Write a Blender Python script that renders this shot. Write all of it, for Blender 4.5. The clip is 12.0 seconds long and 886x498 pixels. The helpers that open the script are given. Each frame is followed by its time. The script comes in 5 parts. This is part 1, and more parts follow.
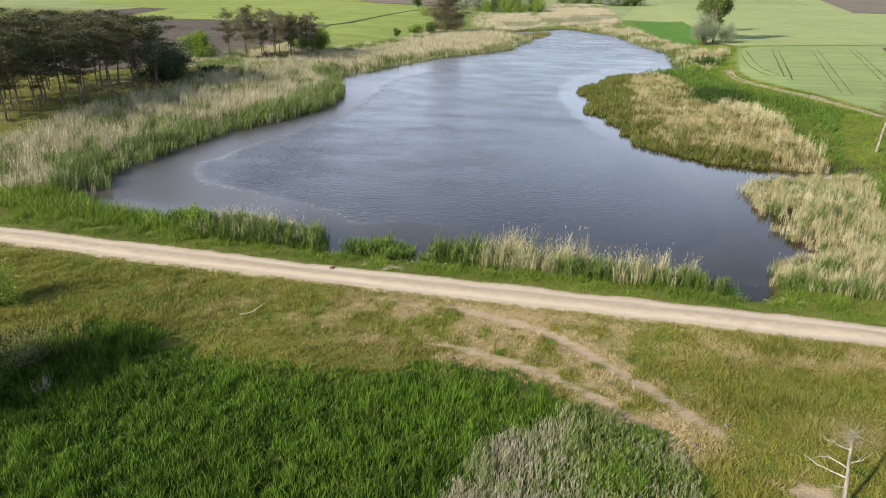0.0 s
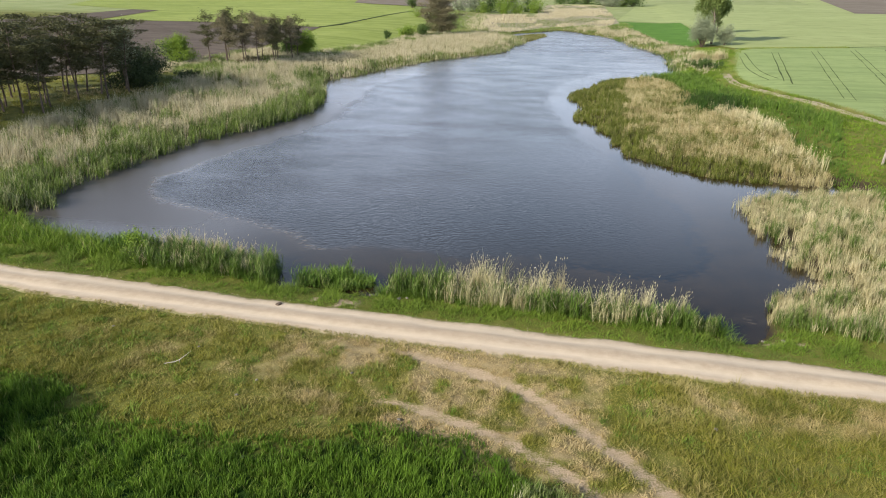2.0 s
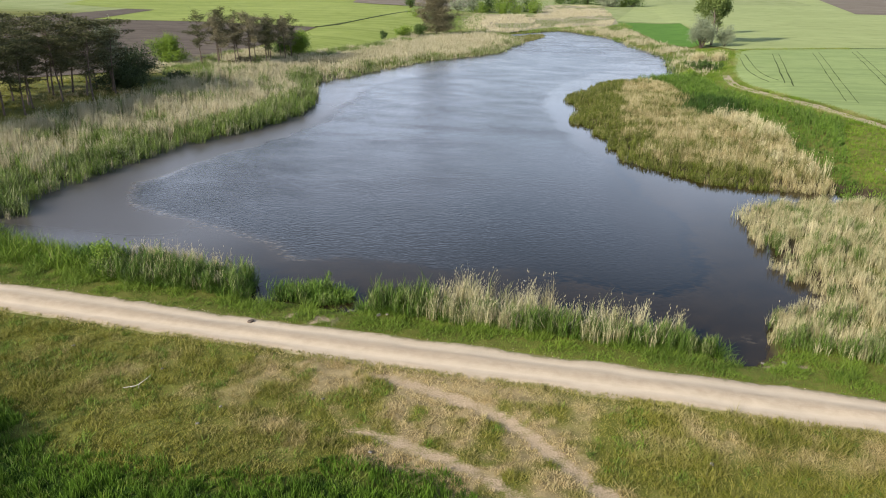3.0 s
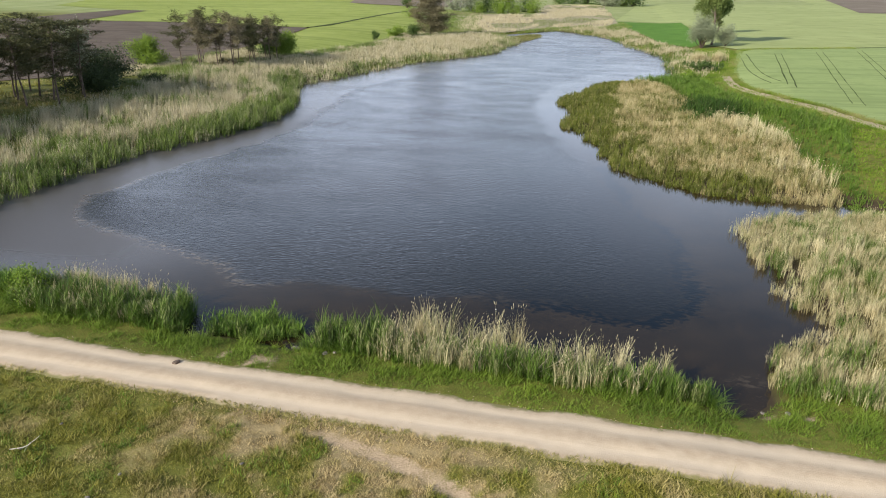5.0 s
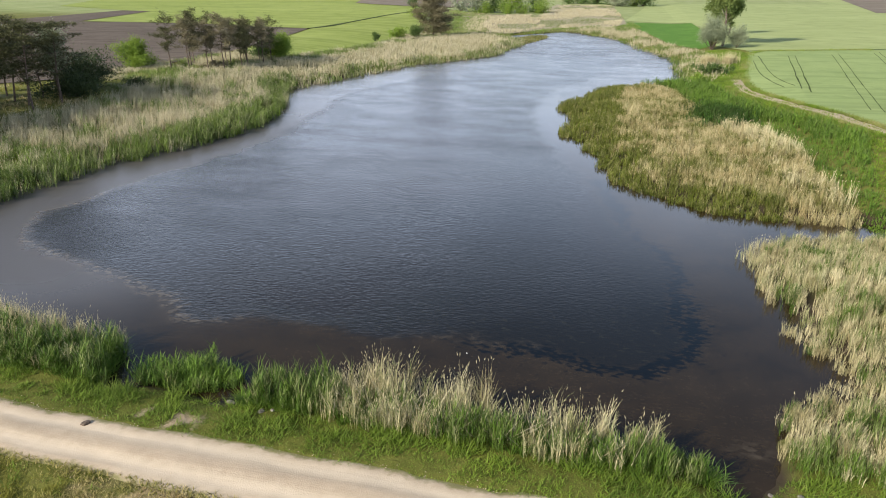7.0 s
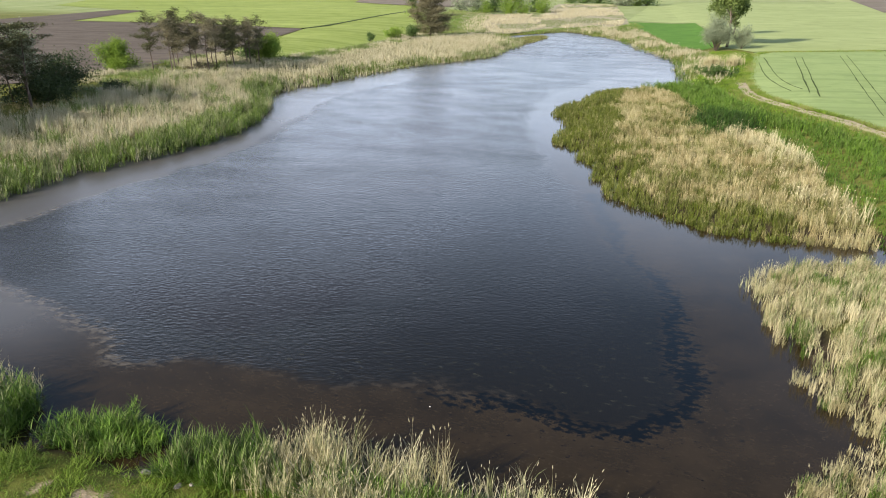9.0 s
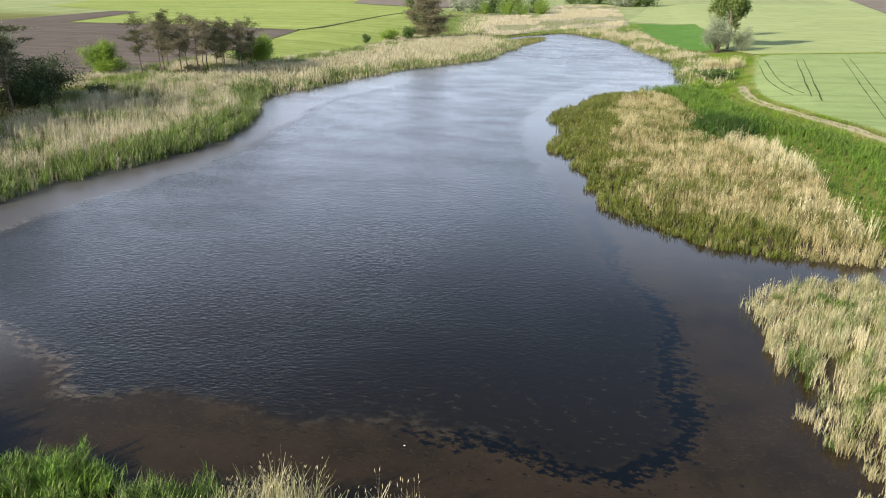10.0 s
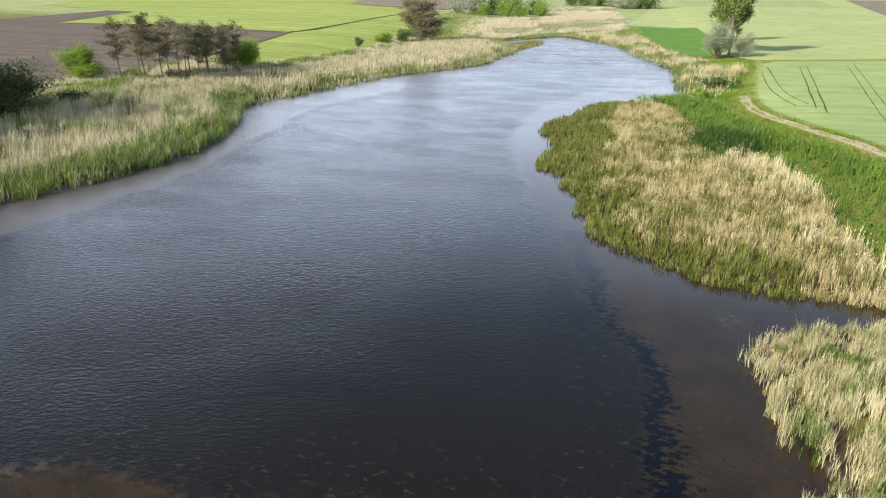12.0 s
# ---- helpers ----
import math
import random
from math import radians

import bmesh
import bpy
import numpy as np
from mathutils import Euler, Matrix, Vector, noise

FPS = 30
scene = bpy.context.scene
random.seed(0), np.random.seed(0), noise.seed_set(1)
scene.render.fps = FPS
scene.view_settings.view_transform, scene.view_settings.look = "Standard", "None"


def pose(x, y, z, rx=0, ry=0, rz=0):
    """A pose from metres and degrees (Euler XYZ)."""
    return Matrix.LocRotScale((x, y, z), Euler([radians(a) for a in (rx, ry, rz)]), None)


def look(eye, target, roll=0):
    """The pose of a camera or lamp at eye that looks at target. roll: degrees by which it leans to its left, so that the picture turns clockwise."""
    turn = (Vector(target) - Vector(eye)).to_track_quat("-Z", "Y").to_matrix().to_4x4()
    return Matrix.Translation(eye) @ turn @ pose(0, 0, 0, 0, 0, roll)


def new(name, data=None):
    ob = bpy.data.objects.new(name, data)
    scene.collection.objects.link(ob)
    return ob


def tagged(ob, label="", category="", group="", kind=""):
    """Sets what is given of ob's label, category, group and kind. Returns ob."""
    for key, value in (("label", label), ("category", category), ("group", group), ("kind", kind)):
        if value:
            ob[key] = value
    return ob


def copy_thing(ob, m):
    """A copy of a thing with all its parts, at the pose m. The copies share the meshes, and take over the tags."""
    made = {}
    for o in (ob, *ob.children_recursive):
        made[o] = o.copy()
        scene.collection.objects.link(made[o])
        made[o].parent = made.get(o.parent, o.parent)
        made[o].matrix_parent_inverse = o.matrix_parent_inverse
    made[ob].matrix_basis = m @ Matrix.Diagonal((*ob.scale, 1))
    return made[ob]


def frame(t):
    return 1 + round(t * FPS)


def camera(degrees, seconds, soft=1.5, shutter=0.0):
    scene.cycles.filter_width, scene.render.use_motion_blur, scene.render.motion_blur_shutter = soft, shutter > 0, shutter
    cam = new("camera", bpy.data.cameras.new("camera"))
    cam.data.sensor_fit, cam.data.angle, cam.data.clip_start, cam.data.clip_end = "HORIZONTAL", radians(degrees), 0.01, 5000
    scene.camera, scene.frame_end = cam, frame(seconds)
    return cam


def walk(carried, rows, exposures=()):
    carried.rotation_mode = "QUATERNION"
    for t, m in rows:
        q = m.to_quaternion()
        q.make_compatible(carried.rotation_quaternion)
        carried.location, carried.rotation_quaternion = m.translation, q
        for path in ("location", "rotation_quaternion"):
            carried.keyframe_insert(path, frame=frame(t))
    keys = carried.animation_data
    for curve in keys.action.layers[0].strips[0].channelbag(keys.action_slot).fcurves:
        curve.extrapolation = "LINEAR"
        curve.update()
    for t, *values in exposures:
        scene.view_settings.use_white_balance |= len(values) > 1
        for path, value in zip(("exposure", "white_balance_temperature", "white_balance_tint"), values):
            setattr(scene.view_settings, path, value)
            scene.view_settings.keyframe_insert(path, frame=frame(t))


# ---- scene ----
cam = camera(64.0, 12.0, soft=1.0)
PATH = [
    (0, (1.478, 0.454, 16.917), (0.930, 2.907, 15.933), 0.6),
    (0.5, (1.766, 1.813, 16.922), (1.218, 4.267, 15.938), 0.5),
    (1, (2.064, 3.105, 16.925), (1.515, 5.559, 15.942), 0.5),
    (1.5, (2.336, 4.398, 16.951), (1.786, 6.853, 15.968), 0.5),
    (2, (2.553, 5.652, 16.964), (2.003, 8.107, 15.981), 0.5),
    (2.5, (2.781, 6.826, 16.956), (2.230, 9.279, 15.972), 0.5),
    (3, (2.977, 7.995, 16.906), (2.427, 10.449, 15.923), 0.6),
    (5, (4.081, 13.092, 16.486), (3.521, 15.544, 15.505), 0.4),
    (5.5, (4.355, 14.413, 16.492), (3.794, 16.864, 15.510), 0.3),
    (6, (4.674, 15.733, 16.470), (4.108, 18.183, 15.490), 0.3),
    (6.5, (4.921, 17.038, 16.423), (4.343, 19.486, 15.441), 0.3),
    (7, (5.115, 18.337, 16.404), (4.516, 20.781, 15.422), 0.3),
    (9, (5.760, 23.286, 16.308), (5.148, 25.724, 15.324), 0.3),
    (9.5, (5.940, 24.551, 16.332), (5.326, 26.989, 15.348), 0.3),
    (10, (6.091, 25.820, 16.450), (5.477, 28.258, 15.467), 0.3),
    (10.5, (6.263, 27.113, 16.610), (5.646, 29.552, 15.628), 0.3),
    (11, (6.452, 28.345, 16.759), (5.832, 30.781, 15.775), 0.4),
    (11.5, (6.560, 29.479, 16.867), (5.943, 31.915, 15.883), 0.5),
    (12, (6.715, 30.657, 16.932), (6.097, 33.094, 15.948), 0.6),
]
walk(cam, [(t, look(eye, target, roll)) for t, eye, target, roll in PATH],
     [(0, 0.52), (3, 0.49), (5, 0.45), (7, 0.54), (9, 0.72), (10.5, 0.81), (12, 0.9)])

# ---- world and sun ----
WATER = -0.4
SHADE = Vector((0.61, 0.79))          # the way the shadows fall on the plan
SUN_UP = radians(27)
world = bpy.data.worlds.new("sky")
scene.world = world
world.use_nodes = True
wt = world.node_tree
sky = wt.nodes.new("ShaderNodeTexSky")
sky.sky_type, sky.sun_disc = "NISHITA", False
sky.sun_elevation, sky.sun_rotation = SUN_UP, math.atan2(-SHADE.x, -SHADE.y)
sky.air_density, sky.dust_density, sky.ozone_density = 1.0, 1.2, 1.0
# broken thin cloud over the whole sky, denser towards the horizon
way = wt.nodes.new("ShaderNodeTexCoord")
puff = wt.nodes.new("ShaderNodeTexNoise")
wt.links.new(way.outputs["Generated"], puff.inputs["Vector"])
puff.inputs["Scale"].default_value, puff.inputs["Detail"].default_value = 3.2, 6.0
veil = wt.nodes.new("ShaderNodeMapRange")
wt.links.new(puff.outputs["Fac"], veil.inputs["Value"])
for key, v in (("From Min", 0.36), ("From Max", 0.68), ("To Min", 0.55), ("To Max", 1.0)):
    veil.inputs[key].default_value = v
blend = wt.nodes.new("ShaderNodeMix")
blend.data_type = "RGBA"
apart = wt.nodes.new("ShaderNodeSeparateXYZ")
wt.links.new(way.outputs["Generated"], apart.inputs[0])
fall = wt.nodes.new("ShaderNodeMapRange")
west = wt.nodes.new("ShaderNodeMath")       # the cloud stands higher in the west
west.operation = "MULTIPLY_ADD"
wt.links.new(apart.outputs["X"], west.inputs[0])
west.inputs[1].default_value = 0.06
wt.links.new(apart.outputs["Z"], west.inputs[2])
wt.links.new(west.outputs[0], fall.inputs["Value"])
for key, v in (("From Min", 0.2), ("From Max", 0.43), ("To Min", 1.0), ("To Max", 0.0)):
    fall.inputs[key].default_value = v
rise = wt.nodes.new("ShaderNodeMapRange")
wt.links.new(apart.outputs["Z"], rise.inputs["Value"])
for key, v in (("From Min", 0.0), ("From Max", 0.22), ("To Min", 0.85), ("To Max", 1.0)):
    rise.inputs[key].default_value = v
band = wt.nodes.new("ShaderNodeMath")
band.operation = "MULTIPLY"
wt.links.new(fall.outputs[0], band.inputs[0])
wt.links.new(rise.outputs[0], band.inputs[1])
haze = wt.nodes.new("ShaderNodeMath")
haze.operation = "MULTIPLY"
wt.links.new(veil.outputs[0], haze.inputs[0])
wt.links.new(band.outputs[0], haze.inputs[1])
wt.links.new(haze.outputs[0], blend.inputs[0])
wt.links.new(sky.outputs[0], blend.inputs[6])
blend.inputs[7].default_value = (11.4, 12.9, 16.2, 1)
wt.links.new(blend.outputs[2], wt.nodes["Background"].inputs[0])
wt.nodes["Background"].inputs[1].default_value = 0.11
lamp = bpy.data.lights.new("sun", "SUN")
lamp.energy, lamp.angle, lamp.color = 5.0, radians(0.9), (1.0, 0.93, 0.82)
sun = new("sun", lamp)
sun.matrix_world = look((0, 0, 60), Vector((0, 0, 60)) + Vector((SHADE.x * math.cos(SUN_UP), SHADE.y * math.cos(SUN_UP), -math.sin(SUN_UP))))

# ---- plan tools ----
rng = np.random.default_rng(7)


def step(v):
    v = np.clip(v, 0, 1)
    return v * v * (3 - 2 * v)


def lattice(ix, iy, seed):
    n = (ix.astype(np.int64) * 374761393 + iy.astype(np.int64) * 668265263 + seed * 974634541) & 0x7FFFFFFF
    n = ((n ^ (n >> 13)) * 1274126177) & 0x7FFFFFFF
    return ((n ^ (n >> 16)) & 0xFFFF) / 65535.0


def speck(x, y, size, seed=0):
    """Smooth random values from 0 to 1, with spots of that size."""
    u, v = np.asarray(x) / size, np.asarray(y) / size
    iu, iv = np.floor(u), np.floor(v)
    fu, fv = step(u - iu), step(v - iv)
    a, b = lattice(iu, iv, seed), lattice(iu + 1, iv, seed)
    c, d = lattice(iu, iv + 1, seed), lattice(iu + 1, iv + 1, seed)
    return (a * (1 - fu) + b * fu) * (1 - fv) + (c * (1 - fu) + d * fu) * fv


def cloud(x, y, size, seed=0):
    return 0.55 * speck(x, y, size, seed) + 0.3 * speck(x, y, size / 2.3, seed + 1) + 0.15 * speck(x, y, size / 5.1, seed + 2)


def rounded(line, closed=True, times=2):
    """Chaikin's corner cutting."""
    p = np.array(line, float)
    for _ in range(times):
        q = np.roll(p, -1, 0) if closed else p[1:]
        s = p if closed else p[:-1]
        cut = np.stack([0.75 * s + 0.25 * q, 0.25 * s + 0.75 * q], 1).reshape(-1, 2)
        p = cut if closed else np.vstack([p[:1], cut, p[-1:]])
    return p


def inside(line, x, y):
    x, y = np.asarray(x, float), np.asarray(y, float)
    hit = np.zeros(x.shape, bool)
    for (x0, y0), (x1, y1) in zip(line, np.roll(line, -1, 0)):
        if y0 != y1:
            hit ^= ((y0 > y) != (y1 > y)) & (x < (x1 - x0) * (y - y0) / (y1 - y0) + x0)
    return hit


def away(line, x, y, closed=False):
    """Distance to a line on the plan."""
    x, y = np.asarray(x, float), np.asarray(y, float)
    best = np.full(x.shape, 1e9)
    line = np.asarray(line, float)
    ends = np.roll(line, -1, 0) if closed else line[1:]
    for (x0, y0), (x1, y1) in zip(line, ends):
        dx, dy = x1 - x0, y1 - y0
        k = np.clip(((x - x0) * dx + (y - y0) * dy) / (dx * dx + dy * dy + 1e-9), 0, 1)
        best = np.minimum(best, (x - x0 - k * dx) ** 2 + (y - y0 - k * dy) ** 2)
    return np.sqrt(best)


# the shore, anticlockwise from the near left corner
near_shore = [(-40.2, 51.7), (-36.5, 47.0), (-30, 44.6), (-22, 43.2), (-16.8, 42.8), (-15.3, 40.2), (-14.6, 40.7), (-13.5, 41.2), (-11.2, 40.9),
              (-9.6, 40.6), (-8.6, 41.5), (-5.4, 41.8), (0, 41.4), (5.4, 40.9), (8.8, 40.6), (10.4, 39.5), (11.7, 40.4), (12.1, 42.6)]
east_shore = [(11.6, 44.4), (14.7, 47.8), (15.7, 50.3), (14.2, 52.5), (13.6, 57), (13.9, 63.5), (16.9, 67.8), (21.5, 68.4), (24.6, 69.8), (22.4, 71.4), (19.5, 71.3), (16.2, 71.4),
              (12.8, 72.1), (10.4, 73.6), (7.4, 76.2), (5.3, 80.4), (3.2, 87.5), (2.0, 94.2), (-1.4, 97.9), (-0.4, 103), (0.2, 108.4), (-3.2, 114.2),
              (-0.4, 123), (2, 133), (7, 136), (15.9, 141), (14, 158.8), (15.1, 174.8), (11.9, 187), (7.4, 200.7), (3.1, 223), (-4.6, 235.4), (-11.5, 247.6)]
west_shore = [(-16.6, 243), (-27.7, 222.7), (-23, 218.7), (-18.6, 202.5), (-21.3, 183.6), (-21, 175.5), (-26.9, 163.4), (-33.8, 153.2), (-39, 135),
              (-41.9, 124.2), (-44.6, 118.1), (-41, 112), (-37.3, 104), (-35, 93.8), (-35.1, 87.8), (-36.6, 81.4), (-38.5, 76.3), (-39.8, 72.8),
              (-40.1, 66.3), (-40.4, 61.7), (-41, 58.9), (-41.2, 55.6)]
shore = rounded(near_shore + east_shore + west_shore)

ROAD_Y = 36.0


def road_mid(x):
    return ROAD_Y - 0.03 * x + 0.12 * np.sin(x * 0.11)


def land(x, y):
    """Height of the dry land."""
    x, y = np.asarray(x, float), np.asarray(y, float)
    z = 0.1 + 1.5 * step((-x - 44) / 24) * step((y - 45) / 25) + 0.9 * step((x - 19) / 14) * step((y - 60) / 25)
    z = z + 0.22 * np.exp(-((y - road_mid(x)) / 3.2) ** 2)
    z = z - 0.3 * step((27 - y) / 6) * step((4 - x) / 8)
    return z


def to_shore(x, y):
    d = away(shore, x, y, True)
    return np.where(inside(shore, x, y), -d, d)


def height(x, y, d=None):
    d = to_shore(x, y) if d is None else d
    edge = d + 0.5 * (cloud(x, y, 1.6, 5) - 0.5) - 1.6 * step((y - 43) / 2) * step((240 - y) / 10)
    z = land(x, y)
    dry = WATER + (z - WATER) * (1 - np.exp(-np.maximum(edge, 0) / 1.1)) + 0.1 * (cloud(x, y, 2.5, 3) - 0.5) * (y < 150) + 0.14 * (cloud(x, y, 1.1, 4) - 0.5) * (np.abs(y - road_mid(x)) > 2.2) * (y < 60)
    wet = WATER - 0.06 + 0.28 * np.minimum(edge, 0)
    return np.where(edge > 0, dry, np.maximum(wet, WATER - 1.2))


# ---- mesh tools ----
def mesh_of(name, verts, tris, material, values=None, smooth=False):
    me = bpy.data.meshes.new(name)
    verts, tris = np.asarray(verts, np.float32), np.asarray(tris, np.int32)
    corners = tris.shape[1]
    me.vertices.add(len(verts))
    me.vertices.foreach_set("co", verts.ravel())
    me.loops.add(tris.size)
    me.loops.foreach_set("vertex_index", tris.ravel())
    me.polygons.add(len(tris))
    me.polygons.foreach_set("loop_start", np.arange(0, tris.size, corners, dtype=np.int32))
    me.polygons.foreach_set("use_smooth", np.full(len(tris), smooth))
    for key, v in (values or {}).items():
        me.attributes.new(key, "FLOAT", "POINT").data.foreach_set("value", np.asarray(v, np.float32))
    me.update(calc_edges=True)
    me.materials.append(material)
    return me


def part(name, me, parent, label=""):
    ob = new(name, me)
    ob.parent = parent
    return tagged(ob, label=label)


def thing(name, me, label, category, group="", kind=""):
    return tagged(new(name, me), label, category, group, kind)


def join(pieces):
    """One (verts, tris, values) out of many."""
    verts, tris, values, base = [], [], {}, 0
    for v, t, a in pieces:
        verts.append(v), tris.append(t + base)
        base += len(v)
        for k in a:
            values.setdefault(k, []).append(a[k])
    return np.vstack(verts), np.vstack(tris), {k: np.concatenate(v) for k, v in values.items()}


def blades(base, tall, wide, turn, lean, bend, dry, seg=2, shape=0.8, face=None, tone=None):
    """Narrow tapering leaves, all at once. lean and bend: how far they go sideways, in lengths."""
    n = len(base)
    t = np.linspace(0, 1, seg + 1)
    turn, lean, bend, tall, wide, dry = (np.broadcast_to(np.asarray(a, float), n) for a in (turn, lean, bend, tall, wide, dry))
    side = turn + np.pi / 2 if face is None else face
    out = tall[:, None] * (lean[:, None] * t + bend[:, None] * t ** 2)
    up = tall[:, None] * (t - 0.45 * np.abs(bend[:, None]) * t ** 2)
    mid = np.stack([base[:, :1] + np.cos(turn)[:, None] * out, base[:, 1:2] + np.sin(turn)[:, None] * out, base[:, 2:3] + up], 2)
    half = 0.5 * wide[:, None] * (1 - t[:-1] ** 2 * shape)
    off = np.stack([np.cos(side)[:, None] * half, np.sin(side)[:, None] * half, 0 * half], 2)
    left, right = mid[:, :-1] - off, mid[:, :-1] + off
    verts = np.concatenate([np.stack([left, right], 2).reshape(n, -1, 3), mid[:, -1:]], 1)
    k = 2 * seg + 1
    one = [(2 * i, 2 * i + 1, 2 * i + 3) for i in range(seg - 1)] + [(2 * i, 2 * i + 3, 2 * i + 2) for i in range(seg - 1)] + [(2 * seg - 2, 2 * seg - 1, 2 * seg)]
    tris = (np.array(one)[None] + (np.arange(n) * k)[:, None, None]).reshape(-1, 3)
    along = np.tile(np.append(np.repeat(t[:-1], 2), 1.0), n)
    return verts.reshape(-1, 3), tris, {"dry": np.repeat(dry, k), "along": along, "tone": np.repeat(np.clip((0.5 * rng.random(n) if tone is None else 0.75 * tone - 0.1) + 0.6 * cloud(base[:, 0], base[:, 1], 0.7, 9) + 0.8 * cloud(base[:, 0], base[:, 1], 3.5, 10) - 0.45, 0, 1), k)}


def plumes(base, tall, wide, turn):
    """Feathery seed heads: long eight-sided drops that nod to one side."""
    n = len(base)
    ring = np.array([(0, 0, 0), (1, 0, .35), (0, 1, .35), (-1, 0, .35), (0, -1, .35), (0, 0, 1)], float)
    v = np.repeat(ring[None], n, 0)
    v[:, :, :2] *= wide[:, None, None] * 0.5
    v[:, :, 2] *= tall[:, None]
    nod = v[:, :, 2] * 0.5
    v[:, :, 0] += np.cos(turn)[:, None] * nod
    v[:, :, 1] += np.sin(turn)[:, None] * nod
    v += base[:, None]
    one = np.array([(0, 2, 1), (0, 3, 2), (0, 4, 3), (0, 1, 4), (5, 1, 2), (5, 2, 3), (5, 3, 4), (5, 4, 1)])
    tris = (one[None] + (np.arange(n) * 6)[:, None, None]).reshape(-1, 3)
    return v.reshape(-1, 3), tris, {"dry": np.full(n * 6, 1.0), "along": np.full(n * 6, 1.3), "tone": np.repeat(rng.random(n), 6)}


def strewn(line, density, gaps=0.0, size=2.0, seed=0):
    """Random places inside an outline, thinned in patches."""
    line = np.asarray(line, float)
    lo, hi = line.min(0), line.max(0)
    n = int(density * np.prod(hi - lo))
    p = lo + rng.random((n, 2)) * (hi - lo)
    p = p[inside(line, p[:, 0], p[:, 1])]
    if gaps:
        p = p[cloud(p[:, 0], p[:, 1], size, seed) > gaps * (0.6 + 0.8 * rng.random(len(p)))]
    return p


def on_ground(p):
    return np.column_stack([p, height(p[:, 0], p[:, 1])])


def reeds(p, tall, dry, leaves=4, stem=0.03, leaf=0.05, plume=0.0, lean=0.1, wind=0.6, fine=1, clump=1, spread=0.15, droop=1.0):
    """Reed stems with hanging leaves and some seed heads. tall, dry: for each place. clump: stems that share one root stock, height and state."""
    tone = None
    if clump > 1:
        stock = np.repeat(np.arange(len(p) // clump), clump)
        n = len(stock)
        p = p[stock] + rng.normal(0, spread, (n, 2))
        tall = (tall * rng.uniform(0.62, 1.2, len(tall)))[stock]
        dry = np.clip((dry + rng.normal(0, 0.1, len(dry)))[stock] + rng.normal(0, 0.1, n), 0, 1)
        tone = np.clip(rng.random(len(p))[stock] + rng.normal(0, 0.15, n), 0, 1)
    base = on_ground(p)
    base[:, 2] = np.maximum(base[:, 2], WATER - 0.15)
    n = len(p)
    tall = tall * rng.uniform(0.72, 1.12, n)
    turn = wind + rng.normal(0, 1.5, n)
    lean = np.abs(rng.normal(lean, 0.07, n))
    face = rng.uniform(0, 2 * np.pi, n)
    made = [blades(base, tall, stem, turn, lean, 0.06, dry, 2, 0.5, face, tone)]
    for i in range(leaves):
        f = rng.uniform(0.08, 0.86 - 0.28 * np.clip(dry, 0, 1), n)
        b = base.copy()
        out = tall * lean * f
        b[:, 0] += np.cos(turn) * out
        b[:, 1] += np.sin(turn) * out
        b[:, 2] += tall * f * 0.97
        made.append(blades(b, tall * rng.uniform(0.2, 0.38, n), leaf * (1 - 0.45 * np.clip(dry, 0, 1)), rng.uniform(0, 2 * np.pi, n), droop * rng.uniform(0.25, 0.7, n), droop * rng.uniform(0.1, 0.5, n),
                           np.clip(dry + rng.normal(0, 0.12, n), 0, 1), fine, 0.8, None, tone))
    pick = rng.random(n) < plume * step((dry - 0.3) / 0.4)
    if pick.any():
        b = base[pick].copy()
        out = tall[pick] * (lean[pick] + 0.06)
        b[:, 0] += np.cos(turn[pick]) * out
        b[:, 1] += np.sin(turn[pick]) * out
        b[:, 2] += tall[pick] * 0.93
        made.append(plumes(b, rng.uniform(0.09, 0.18, len(b)), stem * rng.uniform(1.0, 1.9, len(b)), turn[pick]))
    return join(made)


def tube(line, radii, sides=7, bumpy=0.0):
    """A tapering limb along a line."""
    line = [Vector(p) for p in line]
    verts, tris = [], []
    for i, p in enumerate(line):
        way = (line[min(i + 1, len(line) - 1)] - line[max(i - 1, 0)]).normalized()
        a = way.orthogonal().normalized()
        b = way.cross(a)
        for s in range(sides):
            w = 2 * math.pi * s / sides
            r = radii[i] * (1 + bumpy * rng.uniform(-1, 1))
            verts.append(p + (a * math.cos(w) + b * math.sin(w)) * r)
    for i in range(len(line) - 1):
        for s in range(sides):
            q = (s + 1) % sides
            a, b, c, d = i * sides + s, i * sides + q, (i + 1) * sides + q, (i + 1) * sides + s
            tris += [(a, b, c), (a, c, d)]
    verts.append(line[-1])
    top = (len(line) - 1) * sides
    tris += [(top + s, top + (s + 1) % sides, len(verts) - 1) for s in range(sides)]
    v = np.array([tuple(p) for p in verts])
    return v, np.array(tris), {"tone": np.full(len(v), rng.random())}


